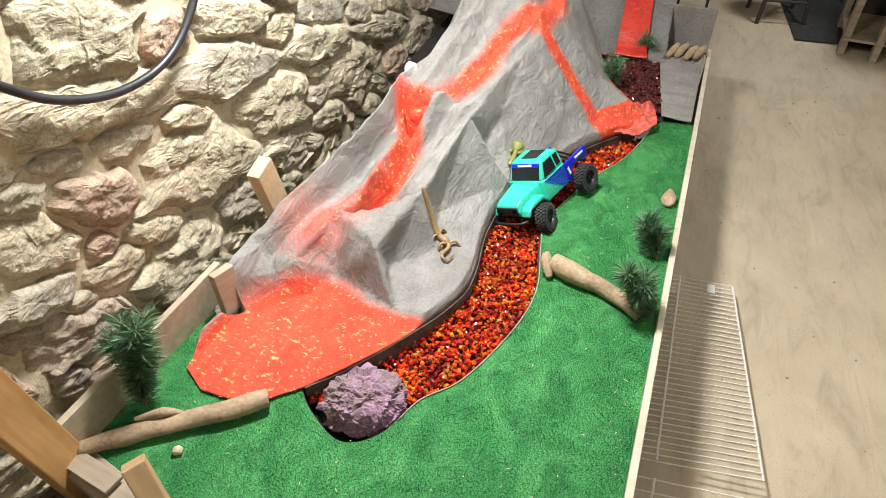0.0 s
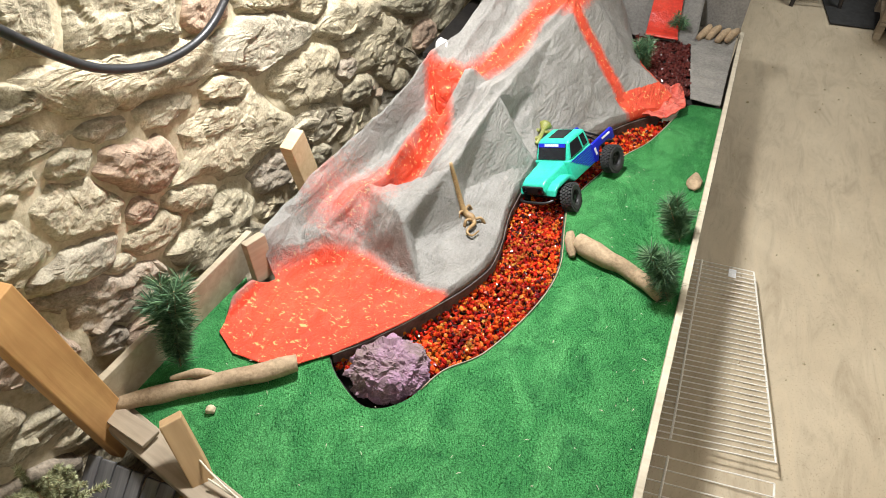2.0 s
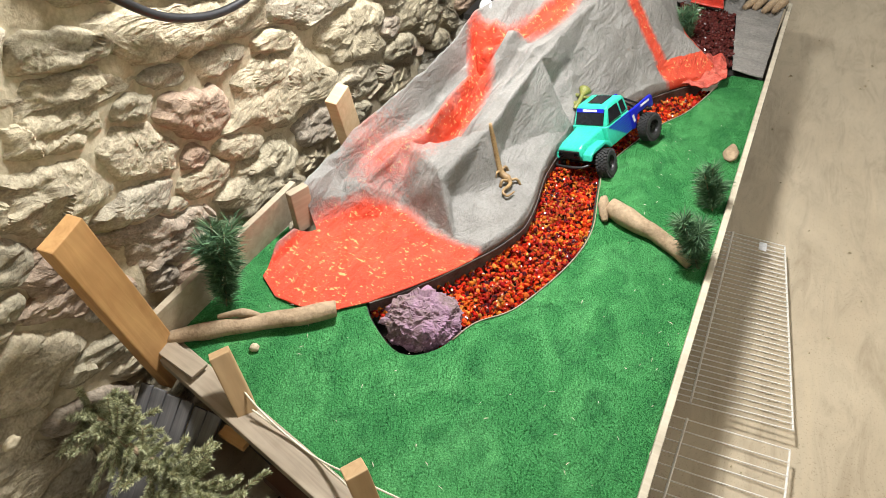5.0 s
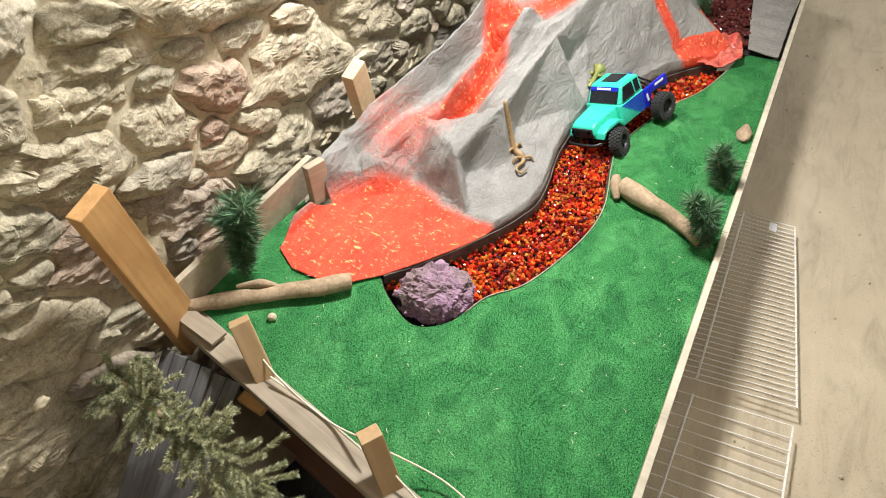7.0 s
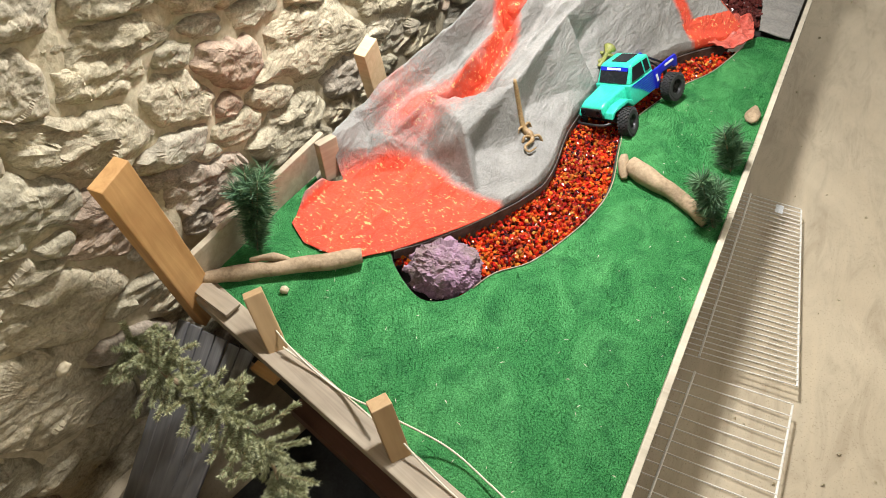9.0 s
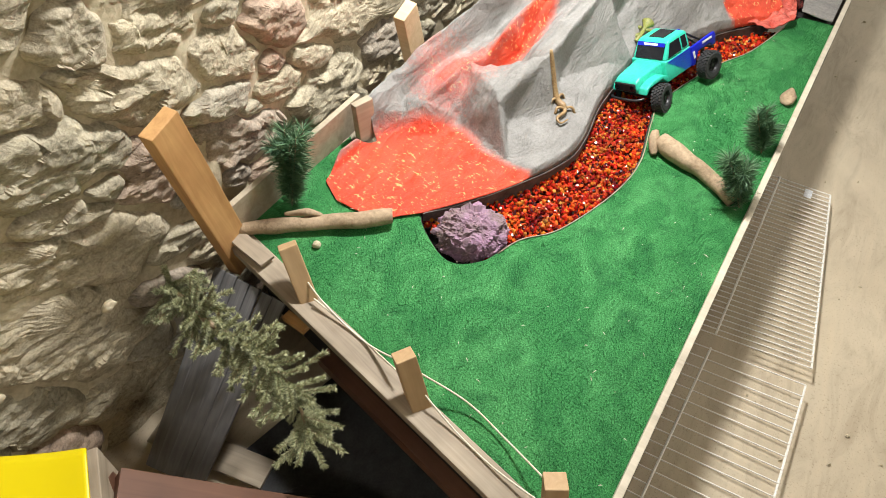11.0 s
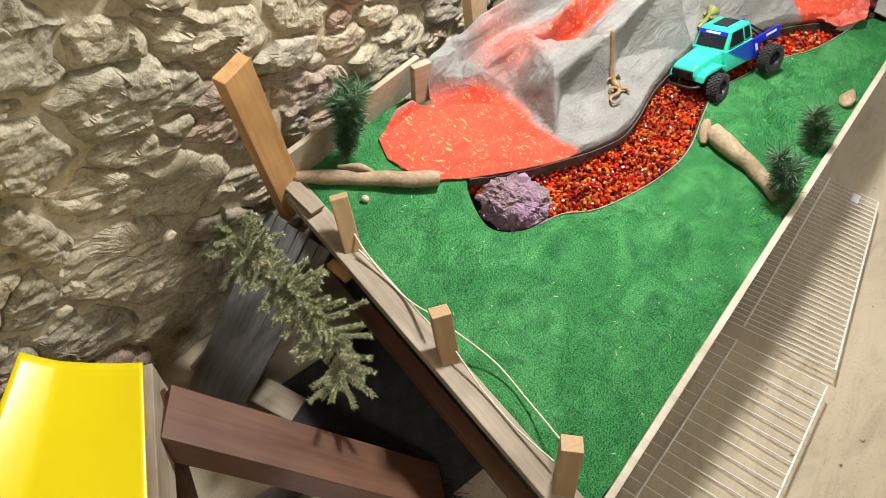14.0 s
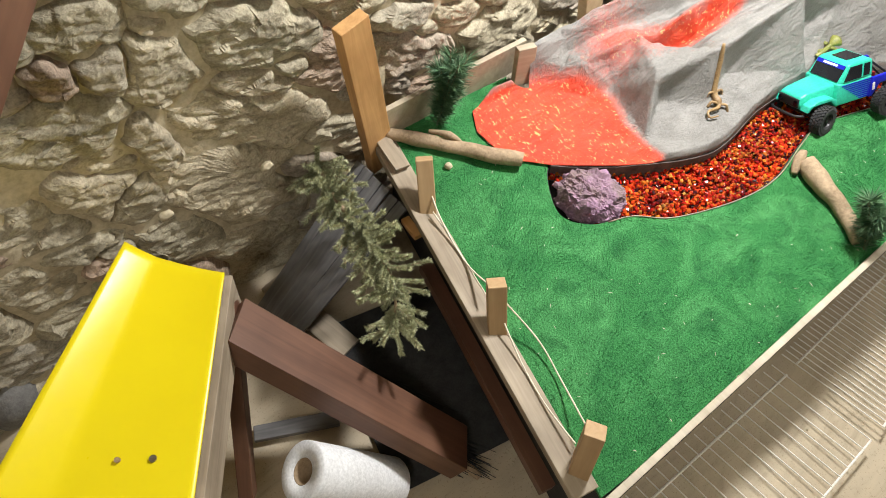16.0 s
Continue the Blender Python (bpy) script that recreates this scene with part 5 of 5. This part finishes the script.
def cloth(name, x0, x1, y0, y1, height, mat, label, category, n=50):
    xs, ys = np.linspace(0, 1, n), np.linspace(y0, y1, n)
    verts = []
    for y in ys:
        a, b = (x0(y), x1(y))
        for s in xs:
            x = a + (b - a) * s
            q = Vector((x, y, 0))
            verts.append((x, y, height(x, y) + 0.012 * (1 - 2 * abs(noise.noise(Vector((x * 3, y * 14, 2)) + 0.6 * noise.noise_vector(q * 6))))))
    faces = [(j * n + i, j * n + i + 1, (j + 1) * n + i + 1, (j + 1) * n + i) for j in range(n - 1) for i in range(n - 1)]
    ob = raw(name, verts, faces, mat)
    so = ob.modifiers.new("thickness", "SOLIDIFY")
    so.thickness, so.offset = 0.006, -1
    return tagged(ob, label, category)


cloth("grey_mat", lambda y: 0.09 - 0.09 * (y - 2.36), lambda y: EDGE_X(y) - 0.012, 2.36, 3.18, lambda x, y: 0.02, M_FELT, "rumpled grey felt mat behind the turf", "mat")
# The back mountain's shade is put into its darker grey.
cloth("back_mountain", lambda y: -1.2, lambda y: 0.06 - 0.06 * (y - 3.0), 2.92, 3.9, lambda x, y: 0.02 + 0.75 * max(0, y - 2.98) + 0.12 * max(0, -x - 0.2), M_SHADECLOTH, "grey canvas mountain coloured darker to hold its shade", "model mountain")
cloth("red_lava_fall", lambda y: -0.19 - 0.04 * (y - 3), lambda y: -0.03 - 0.10 * (y - 2.9), 2.88, 3.9, lambda x, y: 0.05 + 0.75 * max(0, y - 2.97), M_LAVARED, "glossy red painted lava strip on shade-toned canvas", "lava strip")
cloth("lava_foil", lambda y: -0.16 + 0.3 * max(0, 2.22 - y), lambda y: 0.075 - 0.9 * max(0, 2.24 - y) - 0.2 * max(0, y - 2.3), 2.15, 2.42, lambda x, y: 0.02 + 0.03 * max(0, y - 2.2) + 0.03 * abs(noise.noise(Vector((x * 20, y * 20, 0)))), M_FILM, "crinkled glossy red film at the channel head", "plastic film", 60)
bed2 = []
_r = np.random.default_rng(6)
for _ in range(1100):
    yb = _r.uniform(2.40, 2.95)
    bed2.append((_r.uniform(-0.20 - 0.05 * (yb - 2.4), 0.085 - 0.10 * (yb - 2.4)), yb, 0.018 + _r.uniform(-0.006, 0.008)))
M_GLASSDARK = mottled("dark_glass", (0.035, 0.008, 0.008), (0.13, 0.03, 0.025), 40, 200, 0.15, 0.0)
pebbles("dark_pebbles", bed2, 0.0105, M_GLASSDARK, "dark red glass pebbles on the upper channel", 7)
tagged(part("deck_back_base", block(1.4, 0.9, 0.03, 0, centre=(-0.48, 2.82, -0.02)), M_DARKSIDE_SHADE), "dark plywood base under the back of the deck", "deck", kind="structure")
tagged(part("end_panel", block(0.27, 0.02, 0.24, 0.003, 0.001, (0.13, 3.22, 0.1), 2), M_FELT), "grey panel closing the end of the deck", "panel")
for k in range(4):
    q = Vector((0.085 + 0.045 * k, 3.03 + 0.02 * (k % 2), 0.05))
    log([q + Vector((-0.02, -0.05, -0.01)), q, q + Vector((0.025, 0.05, 0.015))], [0.012, 0.018, 0.02, 0.014], "short pale driftwood stick at the deck end", 9.0 + k)


# ---- far room ----
def stool():
    x, y, _ = (0.841, 5.276, -0.47)
    t = thing("bar_stool", "dark wooden bar stool with crossed rungs", "stool", pose(x, y, FLOOR_Z, 0, 0, 10))
    for sx in (-1, 1):
        for sy in (-1, 1):
            part("leg", tube([(sx * 0.17, sy * 0.17, 0), (sx * 0.12, sy * 0.12, 0.62)], 0.016, 8), M_STOOL, t)
    for s in (-1, 1):
        part("rung", tube([(-0.155, s * 0.155, 0.17), (0.155, s * 0.155, 0.17)], 0.01, 8), M_STOOL, t)
        part("rung", tube([(s * 0.15, -0.15, 0.24), (s * 0.15, 0.15, 0.24)], 0.01, 8), M_STOOL, t)
    part("seat", tube([(0, 0, 0.62), (0, 0, 0.655)], 0.17, 28), M_STOOL, t)
    return t


def rack():
    x, y, _ = (1.23, 4.717, -0.47)
    t = thing("storage_rack", "unfinished wooden storage rack with dark clutter", "rack", pose(x, y, FLOOR_Z, 0, 0, -6))
    for px, py in ((0.02, 0.0), (0.22, -0.06), (0.62, -0.06), (0.02, 0.5), (0.62, 0.5)):
        part("upright", block(0.045, 0.09, 1.5, 0.003, 0, (px, py, 0.75)), M_PLANK, t)
    for z in (0.12, 0.55, 1.0):
        part("shelf", block(0.64, 0.58, 0.02, 0.002, 0, (0.32, 0.22, z)), M_PLANK, t)
    part("back_panel", block(0.62, 0.015, 1.4, 0.002, 0, (0.32, 0.53, 0.75)), M_DARKSIDE_SHADE, t)
    return t


stool()
rack()
xr_, yr_, _ = (1.138, 5.387, -0.47)
tagged(part("floor_mat", block(0.55, 1.3, 0.01, 0.003), M_RUBBER, m=pose(xr_ + 0.05, yr_ + 0.1, FLOOR_Z + 0.012, 0, 0, 4)), "black rubber floor mat beside the rack", "mat")
for dx in (0.0, 0.28):
    tagged(part("table_leg", tube([(0, 0, 0), (0, 0, 0.7)], 0.012, 8), M_STOOL, m=Matrix.Translation((xr_ - 0.05 + dx, yr_ + 0.35, FLOOR_Z + 0.017))), "thin dark metal table leg", "table leg")
xs_, ys_, _ = (0.155, 5.251, -0.47)
for dx in (0.0, 0.22):
    tagged(part("chair_leg", tube([(0, 0, 0), (0, 0.02, 0.45)], 0.011, 8), M_STOOL, m=Matrix.Translation((xs_ - 0.05 + dx, ys_, FLOOR_Z))), "thin dark metal chair leg", "chair leg")
